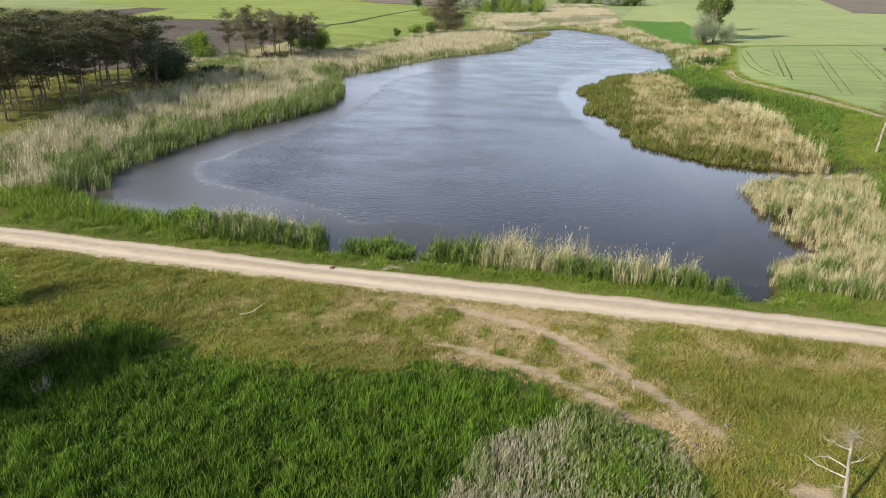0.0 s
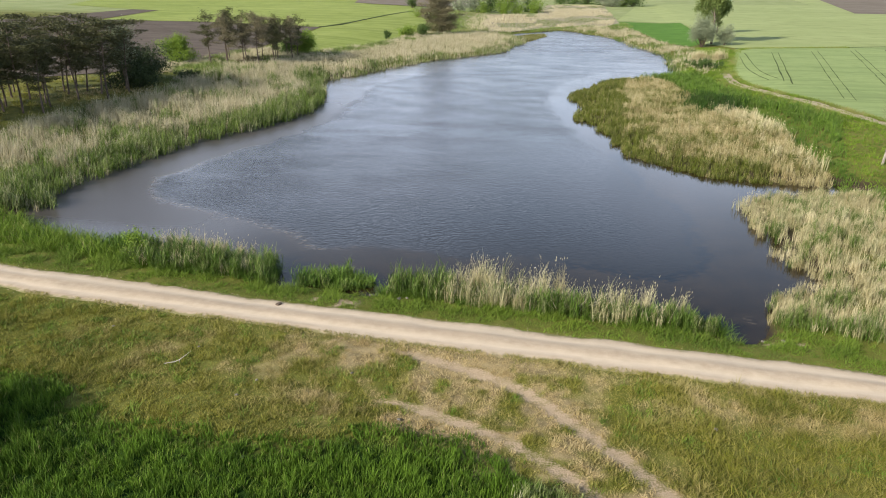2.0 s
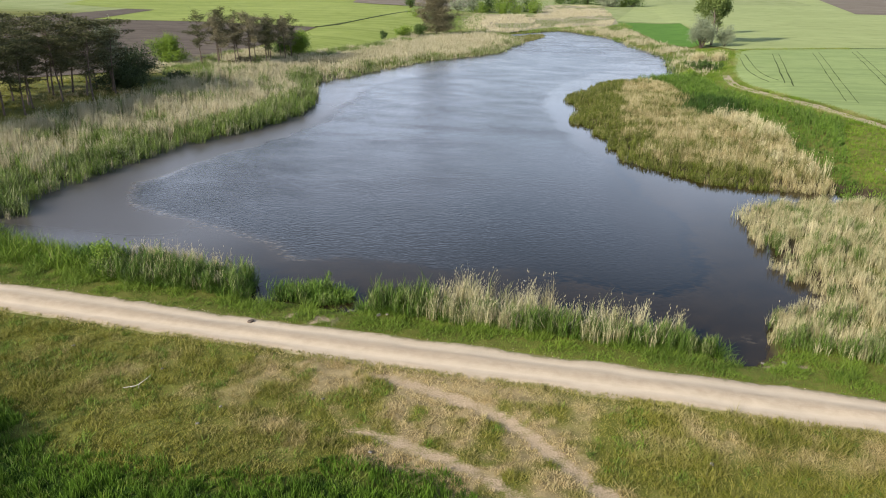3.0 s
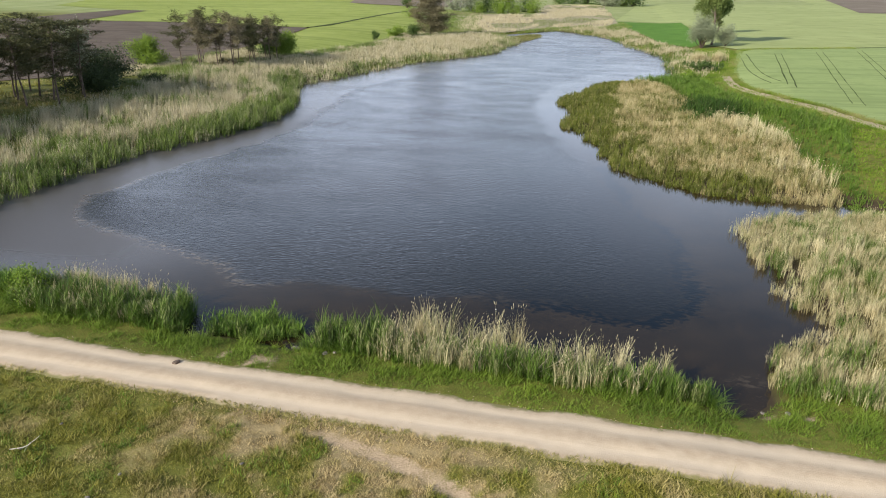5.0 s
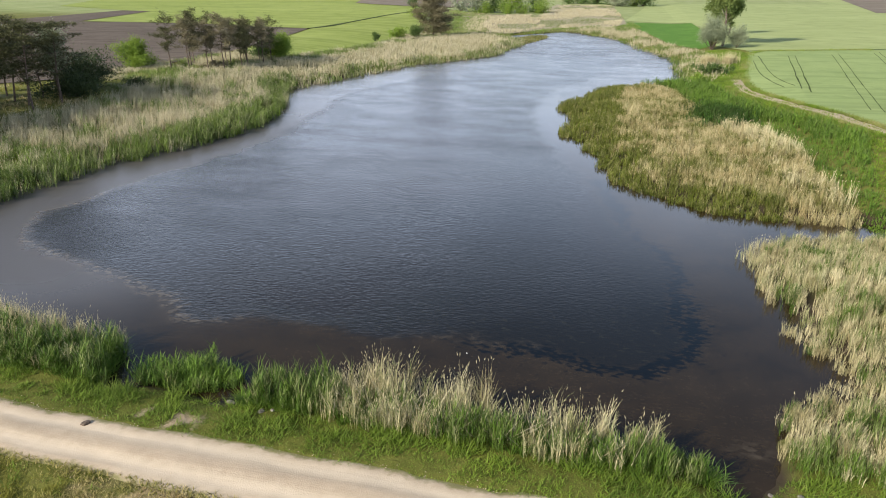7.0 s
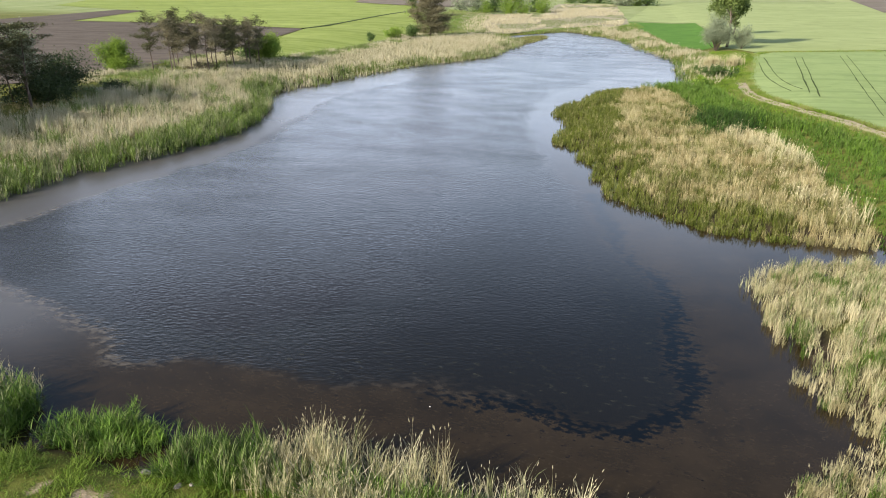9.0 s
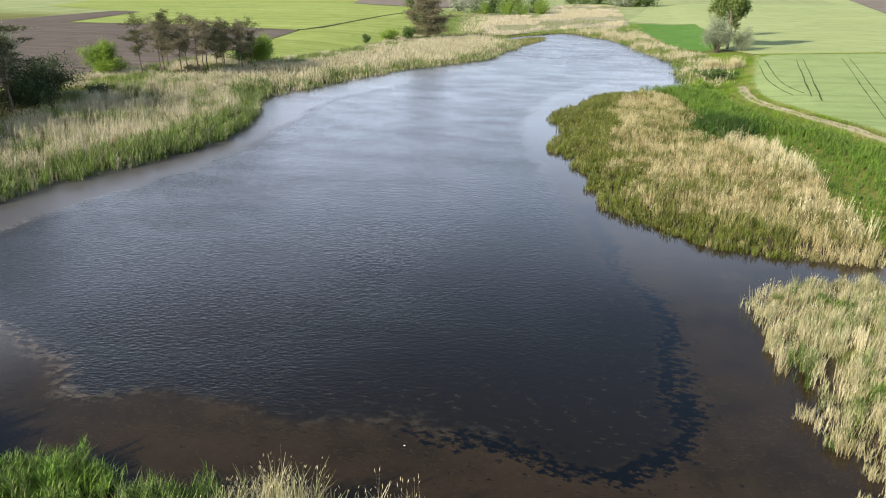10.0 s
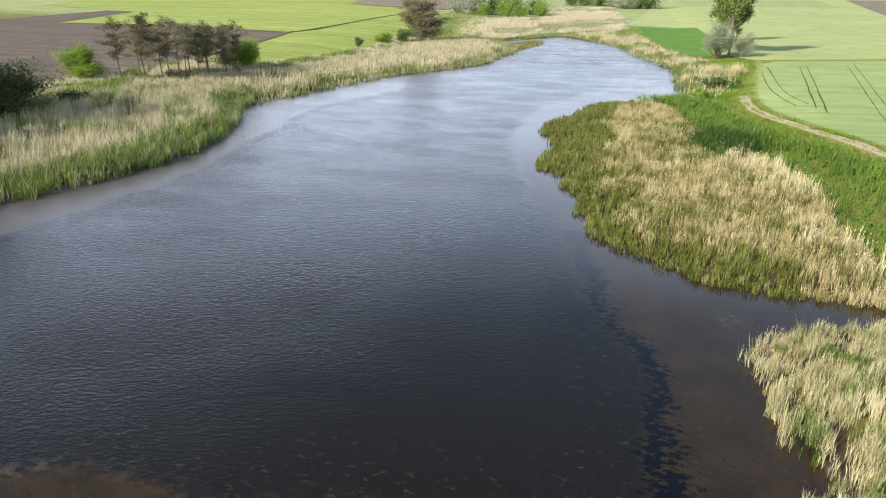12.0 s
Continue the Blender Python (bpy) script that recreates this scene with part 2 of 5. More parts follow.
def leaves_at(mid, spread, n, size, slim=0.5, flat=0.0):
    """Small pointed leaves round some places."""
    mid = np.asarray(mid, float)
    at = mid[rng.integers(0, len(mid), n)]
    p = at + rng.normal(0, 1, (n, 3)) * np.asarray(spread)
    a = rng.normal(0, 1, (n, 3))
    a[:, 2] *= 1 - flat
    a /= np.linalg.norm(a, axis=1)[:, None]
    b = np.cross(a, rng.normal(0, 1, (n, 3)))
    b /= np.linalg.norm(b, axis=1)[:, None]
    s = (size * rng.uniform(0.6, 1.3, n))[:, None]
    v = np.stack([p - a * s, p + b * s * slim, p + a * s, p - b * s * slim], 1).reshape(-1, 3)
    tris = (np.array([(0, 1, 2), (0, 2, 3)])[None] + (np.arange(n) * 4)[:, None, None]).reshape(-1, 3)
    return v, tris, {"tone": np.repeat(rng.random(n), 4)}


# ---- materials ----
class Nodes:
    """Short hand for building a node material."""

    def __init__(self, name):
        self.mat = bpy.data.materials.new(name)
        self.mat.use_nodes = True
        self.tree = self.mat.node_tree
        self.tree.nodes.clear()
        self.out = self.add("ShaderNodeOutputMaterial")

    def add(self, kind, **sockets):
        node = self.tree.nodes.new(kind)
        for k, v in sockets.items():
            self.put(node, k.replace("_", " "), v)
        return node

    def put(self, node, key, value):
        socket = node.inputs[int(key)] if key.isdigit() else node.inputs[key]
        if isinstance(value, bpy.types.NodeSocket):
            self.tree.links.new(value, socket)
        else:
            socket.default_value = value

    def value(self, name):
        node = self.add("ShaderNodeAttribute")
        node.attribute_name = name
        return node.outputs["Fac"]

    def place(self):
        return self.add("ShaderNodeNewGeometry").outputs["Position"]

    def grain(self, scale, detail=3.0, stretch=(1, 1, 1), turn=0.0, rough=0.55):
        m = self.add("ShaderNodeMapping", Vector=self.place(), Rotation=(0, 0, turn), Scale=stretch)
        return self.add("ShaderNodeTexNoise", Vector=m.outputs[0], Scale=scale, Detail=detail, Roughness=rough).outputs["Fac"]

    def ramp(self, fac, low, high):
        return self.add("ShaderNodeMapRange", Value=fac, **{"From_Min": low, "From_Max": high}).outputs[0]

    def sums(self, how, a, b):
        node = self.add("ShaderNodeMath")
        node.operation = how
        self.put(node, "0", a), self.put(node, "1", b)
        return node.outputs[0]

    def mix(self, fac, a, b):
        node = self.add("ShaderNodeMix")
        node.data_type = "RGBA"
        for i, v in ((0, fac), (6, a), (7, b)):
            self.put(node, str(i), (*v, 1) if isinstance(v, tuple) and len(v) == 3 else v)
        return node.outputs[2]

    def surface(self, colour, rough=0.8, bump=None, strength=0.3, distance=0.02, gloss=0.3, thin=0.0, metal=0.0):
        b = self.add("ShaderNodeBsdfPrincipled", Roughness=rough, Metallic=metal)
        self.put(b, "Base Color", (*colour, 1) if isinstance(colour, tuple) else colour)
        self.put(b, "Specular IOR Level", gloss)
        if bump is not None:
            node = self.add("ShaderNodeBump", Height=bump, Strength=strength, Distance=distance)
            self.put(b, "Normal", node.outputs[0])
        last = b.outputs[0]
        if thin:
            t = self.add("ShaderNodeBsdfTranslucent", Color=(*colour, 1) if isinstance(colour, tuple) else colour)
            m = self.add("ShaderNodeMixShader", **{"0": thin, "1": last, "2": t.outputs[0]})
            last = m.outputs[0]
        self.put(self.out, "Surface", last)
        return self.mat


def grass_material(name, green, fresh, straw, pale):
    k = Nodes(name)
    tone, dry, along = k.value("tone"), k.value("dry"), k.value("along")
    g = k.mix(tone, green, fresh)
    s = k.mix(tone, straw, pale)
    patch = k.ramp(k.grain(0.35, 3), 0.3, 0.7)
    g = k.mix(k.sums("MULTIPLY", patch, 0.45), g, fresh)
    c = k.mix(dry, g, s)
    tip = k.sums("MULTIPLY", k.ramp(along, 0.5, 1.3), k.sums("ADD", 0.06, k.sums("MULTIPLY", dry, 0.3)))
    c = k.mix(tip, c, pale)
    return k.surface(c, 0.65, gloss=0.2, thin=0.2)


def leaf_material(name, dark, light, thin=0.3):
    k = Nodes(name)
    c = k.mix(k.value("tone"), dark, light)
    c = k.mix(k.sums("MULTIPLY", k.ramp(k.grain(0.5, 2), 0.35, 0.65), 0.5), c, light)
    return k.surface(c, 0.6, gloss=0.3, thin=thin)


def bark_material(name, dark, light):
    k = Nodes(name)
    n = k.grain(9, 5, (1, 1, 0.25))
    return k.surface(k.mix(k.ramp(n, 0.35, 0.65), dark, light), 0.9, n, 0.6, 0.03, 0.15)


def ground_material():
    k = Nodes("meadow_ground")
    dry, bare, lush = k.value("dry"), k.value("bare"), k.value("lush")
    fine, mid, big = k.grain(14, 5), k.grain(1.7, 5), k.grain(0.12, 4)
    g = k.mix(k.ramp(mid, 0.3, 0.7), (0.07, 0.085, 0.014), (0.15, 0.15, 0.032))
    g = k.mix(k.sums("MULTIPLY", k.ramp(big, 0.35, 0.65), 0.6), g, (0.18, 0.175, 0.045))
    g = k.mix(lush, g, k.mix(k.ramp(mid, 0.3, 0.7), (0.018, 0.04, 0.006), (0.035, 0.075, 0.012)))
    g = k.mix(k.value("crop"), g, k.mix(k.ramp(big, 0.3, 0.7), (0.2, 0.24, 0.085), (0.29, 0.32, 0.14)))
    s = k.mix(k.ramp(mid, 0.35, 0.65), (0.19, 0.15, 0.075), (0.35, 0.275, 0.145))
    d = k.mix(k.ramp(fine, 0.3, 0.7), (0.3, 0.225, 0.14), (0.44, 0.34, 0.23))
    jag = k.sums("MULTIPLY", k.sums("SUBTRACT", fine, 0.5), 0.9)
    c = k.mix(k.ramp(k.sums("ADD", dry, jag), 0.2, 0.8), g, s)
    c = k.mix(k.ramp(k.sums("ADD", bare, jag), 0.35, 0.75), c, d)
    c = k.mix(k.value("mud"), c, k.mix(mid, (0.03, 0.022, 0.014), (0.06, 0.045, 0.03)))
    return k.surface(c, 0.95, k.sums("ADD", fine, k.sums("MULTIPLY", mid, 2.0)), 0.7, 0.05, 0.1)


def field_material(name, low, high, rows, turn, relief=0.3, size=1.0):
    k = Nodes(name)
    big, mid, fine = k.grain(0.02 / size, 4), k.grain(0.16 / size, 5), k.grain(2.2, 4)
    line = k.grain(0.9 / size, 3, (0.04, 1, 1), turn)
    f = k.sums("ADD", k.sums("MULTIPLY", big, 0.5), k.sums("ADD", k.sums("MULTIPLY", mid, 0.4), k.sums("MULTIPLY", line, rows)))
    low_end = 0.28 + rows * 0.3
    c = k.mix(k.ramp(f, low_end, low_end + 0.3 + rows * 0.4), low, high)
    deep = tuple(0.72 * v for v in low)
    c = k.mix(k.sums("MULTIPLY", k.ramp(k.grain(0.5 / size, 4, (0.03, 1, 1), turn), 0.5, 0.62), min(0.8, 1.6 * rows)), c, deep)
    c = k.mix(k.sums("MULTIPLY", k.ramp(k.grain(0.35 / size, 6), 0.52, 0.68), 0.5), c, deep)
    c = k.mix(k.sums("MULTIPLY", k.ramp(fine, 0.3, 0.7), 0.45), c, low)
    return k.surface(c, 0.95, k.sums("ADD", line, fine), relief, 0.1, 0.05)


def dirt_material():
    k = Nodes("dusty_clay")
    fine, mid, long = k.grain(22, 6), k.grain(2.2, 5), k.grain(1.3, 4, (0.06, 1.6, 1))
    c = k.mix(k.ramp(mid, 0.3, 0.7), (0.39, 0.3, 0.205), (0.5, 0.4, 0.285))
    c = k.mix(k.sums("MULTIPLY", k.ramp(long, 0.42, 0.66), 0.55), c, (0.37, 0.285, 0.2))
    c = k.mix(k.sums("MULTIPLY", k.value("rut"), 0.6), c, (0.6, 0.51, 0.39))
    c = k.mix(k.sums("MULTIPLY", k.ramp(fine, 0.45, 0.75), 0.4), c, (0.56, 0.48, 0.37))
    edge = k.sums("ADD", k.value("edge"), k.sums("MULTIPLY", k.sums("SUBTRACT", k.grain(2.6, 5), 0.5), 1.2))
    c = k.mix(k.sums("MULTIPLY", k.ramp(edge, 0.48, 0.8), 0.85), c, (0.2, 0.19, 0.07))
    return k.surface(c, 0.95, k.sums("ADD", fine, k.sums("MULTIPLY", long, 2.0)), 0.5, 0.03, 0.1)


def water_material():
    k = Nodes("pond_water")
    ripple, shoal, weed = k.value("ripple"), k.value("shoal"), k.value("weed")
    streak = k.ramp(k.grain(0.2, 6, (0.55, 1.0, 1), 0.2, 0.7), 0.38, 0.64)
    small = k.grain(5.2, 3, (0.65, 1.2, 1), -0.5, 0.5)
    tiny = k.grain(11, 2, (0.6, 1.2, 1), -0.3, 0.5)
    long = k.grain(2.3, 3, (0.85, 1.2, 1), -0.5, 0.5)
    wave = k.sums("ADD", k.sums("ADD", small, k.sums("MULTIPLY", tiny, 0.25)), k.sums("MULTIPLY", long, 0.6))
    amount = k.sums("MULTIPLY", ripple, k.sums("ADD", 0.68, k.sums("MULTIPLY", streak, 0.32)))
    silt = k.mix(k.ramp(k.grain(0.5, 5), 0.3, 0.7), (0.017, 0.011, 0.0042), (0.03, 0.0195, 0.0085))
    deep = (0.0085, 0.0068, 0.0042)
    silt = k.mix(k.sums("MULTIPLY", k.ramp(k.grain(6.5, 5, (0.7, 1.2, 1), 0.3, 0.7), 0.54, 0.7), 0.55), silt, (0.05, 0.035, 0.018))
    c = k.mix(shoal, deep, silt)
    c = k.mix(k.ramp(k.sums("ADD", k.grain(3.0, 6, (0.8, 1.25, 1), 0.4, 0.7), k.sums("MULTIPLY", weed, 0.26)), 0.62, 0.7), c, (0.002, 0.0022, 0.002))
    c = k.mix(k.sums("MULTIPLY", k.value("fleck"), k.ramp(k.grain(2.6, 6, (0.7, 1.3, 1), 0.2, 0.6), 0.58, 0.68)), c, (0.026, 0.024, 0.014))
    film = k.value("film")
    c = k.mix(film, c, (0.072, 0.065, 0.06))
    c = k.mix(k.sums("MULTIPLY", k.value("scum"), k.ramp(k.grain(2.2, 6, (0.8, 1.2, 1), -0.2), 0.46, 0.66)), c, (0.125, 0.1, 0.07))
    b = k.add("ShaderNodeBsdfPrincipled", Base_Color=c, IOR=1.333)
    k.put(b, "Roughness", k.sums("ADD", k.sums("ADD", 0.03, k.sums("MULTIPLY", film, 0.3)), k.sums("MULTIPLY", amount, 0.23)))
    bump = k.add("ShaderNodeBump", Height=wave, Strength=k.sums("ADD", 0.04, k.sums("MULTIPLY", amount, 0.47)), Distance=0.056)
    k.put(b, "Normal", bump.outputs[0])
    k.put(k.out, "Surface", b.outputs[0])
    return k.mat


GROUND = ground_material()
DIRT = dirt_material()
WET = water_material()
MEADOW = grass_material("meadow_grass", (0.075, 0.1, 0.008), (0.24, 0.235, 0.03), (0.36, 0.265, 0.11), (0.52, 0.42, 0.22))
LUSH = grass_material("lush_grass", (0.013, 0.042, 0.004), (0.125, 0.22, 0.02), (0.3, 0.25, 0.12), (0.16, 0.23, 0.04))
VERGE = grass_material("verge_grass", (0.034, 0.085, 0.006), (0.17, 0.25, 0.025), (0.33, 0.28, 0.13), (0.2, 0.26, 0.05))
STRIP = grass_material("green_reeds", (0.035, 0.09, 0.01), (0.13, 0.22, 0.025), (0.35, 0.3, 0.15), (0.17, 0.24, 0.06))
# darker reed green that paints shade on the green strip
SHADY = grass_material("shade_green_reeds", (0.01, 0.032, 0.004), (0.045, 0.1, 0.012), (0.3, 0.25, 0.12), (0.08, 0.13, 0.03))
REED = grass_material("reed_leaves", (0.024, 0.064, 0.006), (0.15, 0.225, 0.03), (0.38, 0.33, 0.195), (0.6, 0.53, 0.37))
OLIVE = grass_material("bulrush_leaves", (0.022, 0.045, 0.004), (0.13, 0.158, 0.012), (0.33, 0.25, 0.105), (0.6, 0.52, 0.3))
STRAW = grass_material("straw_reeds", (0.02, 0.06, 0.006), (0.1, 0.175, 0.016), (0.37, 0.31, 0.15), (0.68, 0.6, 0.38))
BRUSH = grass_material("grey_brush", (0.09, 0.13, 0.03), (0.23, 0.27, 0.08), (0.3, 0.26, 0.17), (0.5, 0.45, 0.33))
PINE = leaf_material("pine_needles", (0.026, 0.034, 0.011), (0.088, 0.088, 0.03), 0.2)
DULL_PINE = leaf_material("rusty_pine_needles", (0.085, 0.08, 0.04), (0.22, 0.19, 0.105), 0.2)
FRESH = leaf_material("fresh_leaves", (0.08, 0.15, 0.015), (0.22, 0.31, 0.035))
GREEN = leaf_material("green_leaves", (0.035, 0.075, 0.014), (0.09, 0.14, 0.03))
DUSKY = leaf_material("dusky_leaves", (0.02, 0.036, 0.012), (0.062, 0.085, 0.026), 0.2)
GREY = leaf_material("grey_willow_leaves", (0.14, 0.165, 0.09), (0.29, 0.325, 0.2))
POPLAR = leaf_material("poplar_leaves", (0.075, 0.12, 0.025), (0.2, 0.25, 0.07), 0.35)
BARK = bark_material("pine_bark", (0.06, 0.045, 0.035), (0.17, 0.13, 0.1))
DEAD = bark_material("dead_wood", (0.13, 0.105, 0.085), (0.33, 0.29, 0.24))
BLEACHED = bark_material("bleached_wood", (0.3, 0.27, 0.22), (0.55, 0.51, 0.44))
STONE = bark_material("pale_stone", (0.1, 0.09, 0.075), (0.27, 0.245, 0.21))

# ---- ground ----
wheel_a = rounded([(7.3, 25.4), (6.2, 26.5), (4.5, 28.3), (2.8, 29.8), (1.2, 31.3), (-0.8, 32.7), (-5.4, 33.9), (-12, 34.6)], False)
wheel_b = rounded([(5.4, 24.6), (4.0, 25.8), (2.2, 27.2), (0.1, 28.4), (-1.8, 29.2), (-3.5, 29.7), (-5.8, 30.2), (-9.1, 30.4), (-14, 31), (-20, 32.4)], False)
lush_edge = rounded([(-40, 10), (-34, 20), (-27, 22.4), (-25.2, 26.8), (-21.5, 28.8), (-18, 27.6), (-15, 25.6), (-9, 26.2), (-4.2, 28), (-2.4, 28), (1.0, 26.6), (3.9, 25.2), (5.4, 24.2), (6.4, 22.4), (6.6, 19), (7, 10)])


def dryness(x, y):
    """How dried out the turf is: round the old wheel tracks and by the road."""
    d = np.minimum(away(wheel_a, x, y), away(wheel_b, x, y))
    v = 1.15 * (0.15 + 0.85 * step((8.0 - x) / 2.5)) * np.exp(-(d / (1.25 + 0.9 * step((3 - x) / 5))) ** 2) * (0.3 + 0.7 * step((x + 11) / 8)) + 0.55 * np.exp(-((y - road_mid(x) + 2.9) / 1.5) ** 2) * step((x + 18) / 10)
    v = v + 0.7 * np.exp(-(((x - 9.4) / 1.2) ** 2 + ((y - 23.0) / 0.7) ** 2)) + 0.25 * np.exp(-(((x - 12.8) / 2.2) ** 2 + ((y - 26.6) / 1.5) ** 2))
    return np.clip(v * 1.35 * step((cloud(x, y, 1.1, 31) - 0.25) / 0.5), 0, 1) * step((y - 5) / 6)


def bareness(x, y):
    d = np.minimum(away(wheel_a, x, y), away(wheel_b, x, y) + 0.08)
    v = np.exp(-(d / 0.42) ** 2) * step((x + 9) / 6) * (0.3 + 0.7 * step((8.0 - x) / 2.0)) * (0.4 + 1.2 * cloud(x, y, 0.5, 41))
    v = v + 1.2 * (np.exp(-(((x + 10.8) / 2.0) ** 2 + ((y - 38.5) / 0.8) ** 2)) + np.exp(-(((x + 6.7) / 0.8) ** 2 + ((y - 39.0) / 0.4) ** 2)) + np.exp(-(((x + 9.6) / 0.8) ** 2 + ((y - 40.4) / 0.4) ** 2)) + np.exp(-(((x - 12.2) / 1.6) ** 2 + ((y - 39.6) / 0.4) ** 2))) * 1.0 * step((cloud(x, y, 0.5, 44) - 0.36) / 0.3)
    v = v + 2.4 * np.exp(-(((x - 9.8) / 1.1) ** 2 + ((y - 22.9) / 0.55) ** 2)) * cloud(x, y, 0.9, 43)
    return np.clip(v, 0, 1)


def spaced(*runs):
    out = []
    for a, b, gap in runs:
        out.append(np.arange(a, b, gap))
    return np.concatenate(out)


xs = np.concatenate([-np.geomspace(2600, 130, 18), spaced((-120, -70, 3), (-70, -48, 1.0), (-48, 30, 0.5), (30, 50, 1.2), (50, 120, 5)), np.geomspace(130, 2600, 18)])
ys = np.concatenate([-np.geomspace(400, 30, 6), spaced((-25, 12, 3), (12, 46, 0.4), (46, 75, 0.55), (75, 140, 0.8), (140, 260, 1.2), (260, 500, 8)), np.geomspace(520, 3000, 14)])
gx, gy = (a.ravel() for a in np.meshgrid(xs, ys))
gd = to_shore(gx, gy)
near = (np.abs(gx) < 60) & (gy > 0) & (gy < 60)
g_dry, g_bare = np.zeros(len(gx)), np.zeros(len(gx))
g_dry[near], g_bare[near] = dryness(gx[near], gy[near]), bareness(gx[near], gy[near])
lx, ly = gx + 1.6 * (cloud(gx, gy, 1.8, 21) - 0.5), gy + 1.6 * (cloud(gx, gy, 1.8, 22) - 0.5)
g_lush = np.where(inside(lush_edge, lx, ly), step(away(lush_edge, lx, ly, True) / 1.2), 0.0) * step((gy + 10) / 20)
g_mud = np.where((gy > 44) & (gy < 140), step((4.2 - gd) / 2.0), step((0.9 - gd) / 0.8))
gz = height(gx, gy, gd) - 0.05 * g_bare - 0.16 * step((1.35 - np.abs(gy - road_mid(gx))) / 0.4)
nx, ny = len(xs), len(ys)
corner = (np.arange(ny - 1)[:, None] * nx + np.arange(nx - 1)).ravel()
quads = np.column_stack([corner, corner + 1, corner + nx + 1, corner + nx])
thing("ground", mesh_of("ground", np.column_stack([gx, gy, gz]), quads, GROUND, {"dry": g_dry, "bare": g_bare, "lush": g_lush, "mud": g_mud, "crop": step((gy - 230) / 50)}, True),
      "flat grassy land with a worn dry wheel track", "ground", kind="structure")

# water: a sheet whose edges run under the banks
wx, wy = spaced((-48, 26, 0.6)), spaced((37, 90, 0.5), (90, 256, 1.2))
px, py = (a.ravel() for a in np.meshgrid(wx, wy))
calm_edge = rounded([(-36, 58), (-31, 53), (-32.2, 54.6), (-30, 53), (-22.8, 51.2), (-18, 49.3), (-16, 47.4), (-11.2, 48.2), (-5.3, 47.8), (-2.4, 48.9), (0.5, 48.9), (6.3, 48.1),
                     (8.7, 48.8), (9.2, 52.8), (9.5, 58), (7.5, 63.3), (6.2, 68), (3.5, 78), (1, 88), (-3, 100), (-5, 118), (0, 138), (8, 150), (9, 180), (-2, 225), (-14, 225),
                     (-17, 190), (-24, 160), (-36, 122), (-34, 104), (-31, 86), (-34, 72)])
jx, jy = px + 2.2 * (cloud(px, py, 3, 51) - 0.5), py + 2.2 * (cloud(px, py, 3, 52) - 0.5)
cd = away(calm_edge, jx, jy, True)
cs = np.where(inside(calm_edge, jx, jy), cd, -cd)
w_ripple = step((cs + 0.25) / (0.6 + 0.03 * np.maximum(py - 50, 0) + 7.0 * step((px + 3) / 8) * step((78 - py) / 12)))
w_ripple = np.maximum(w_ripple, (0.7 + 0.5 * step((py - 120) / 70)) * step((py - 95) / 30))
w_ripple = w_ripple * (1 - 0.6 * step((px + 14) / 16) * step((92 - py) / 20))
w_shoal = 1 - step((cs + 0.4) / (0.7 + 0.06 * np.maximum(py - 60, 0)))
w_fleck = step((6.5 - cs) / 5) * step((cs - 0.2) / 0.5) * step((84 - py) / 14) * step((px + 20) / 8)
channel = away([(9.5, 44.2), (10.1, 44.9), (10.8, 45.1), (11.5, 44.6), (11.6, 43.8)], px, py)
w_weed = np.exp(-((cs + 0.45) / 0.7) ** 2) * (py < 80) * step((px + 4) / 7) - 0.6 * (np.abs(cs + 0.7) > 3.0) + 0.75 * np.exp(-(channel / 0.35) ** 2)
nx, ny = len(wx), len(wy)
corner = (np.arange(ny - 1)[:, None] * nx + np.arange(nx - 1)).ravel()
quads = np.column_stack([corner, corner + 1, corner + nx + 1, corner + nx])
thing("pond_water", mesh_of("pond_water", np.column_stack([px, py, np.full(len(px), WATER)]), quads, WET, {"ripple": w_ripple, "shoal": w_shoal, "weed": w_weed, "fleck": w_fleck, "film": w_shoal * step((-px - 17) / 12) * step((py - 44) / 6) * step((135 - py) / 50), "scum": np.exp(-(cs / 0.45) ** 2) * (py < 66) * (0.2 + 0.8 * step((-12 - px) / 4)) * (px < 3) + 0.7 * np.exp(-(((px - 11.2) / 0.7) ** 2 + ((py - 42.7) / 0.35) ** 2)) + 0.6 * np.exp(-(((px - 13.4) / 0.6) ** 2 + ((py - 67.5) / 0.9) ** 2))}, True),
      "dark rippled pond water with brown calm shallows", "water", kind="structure")


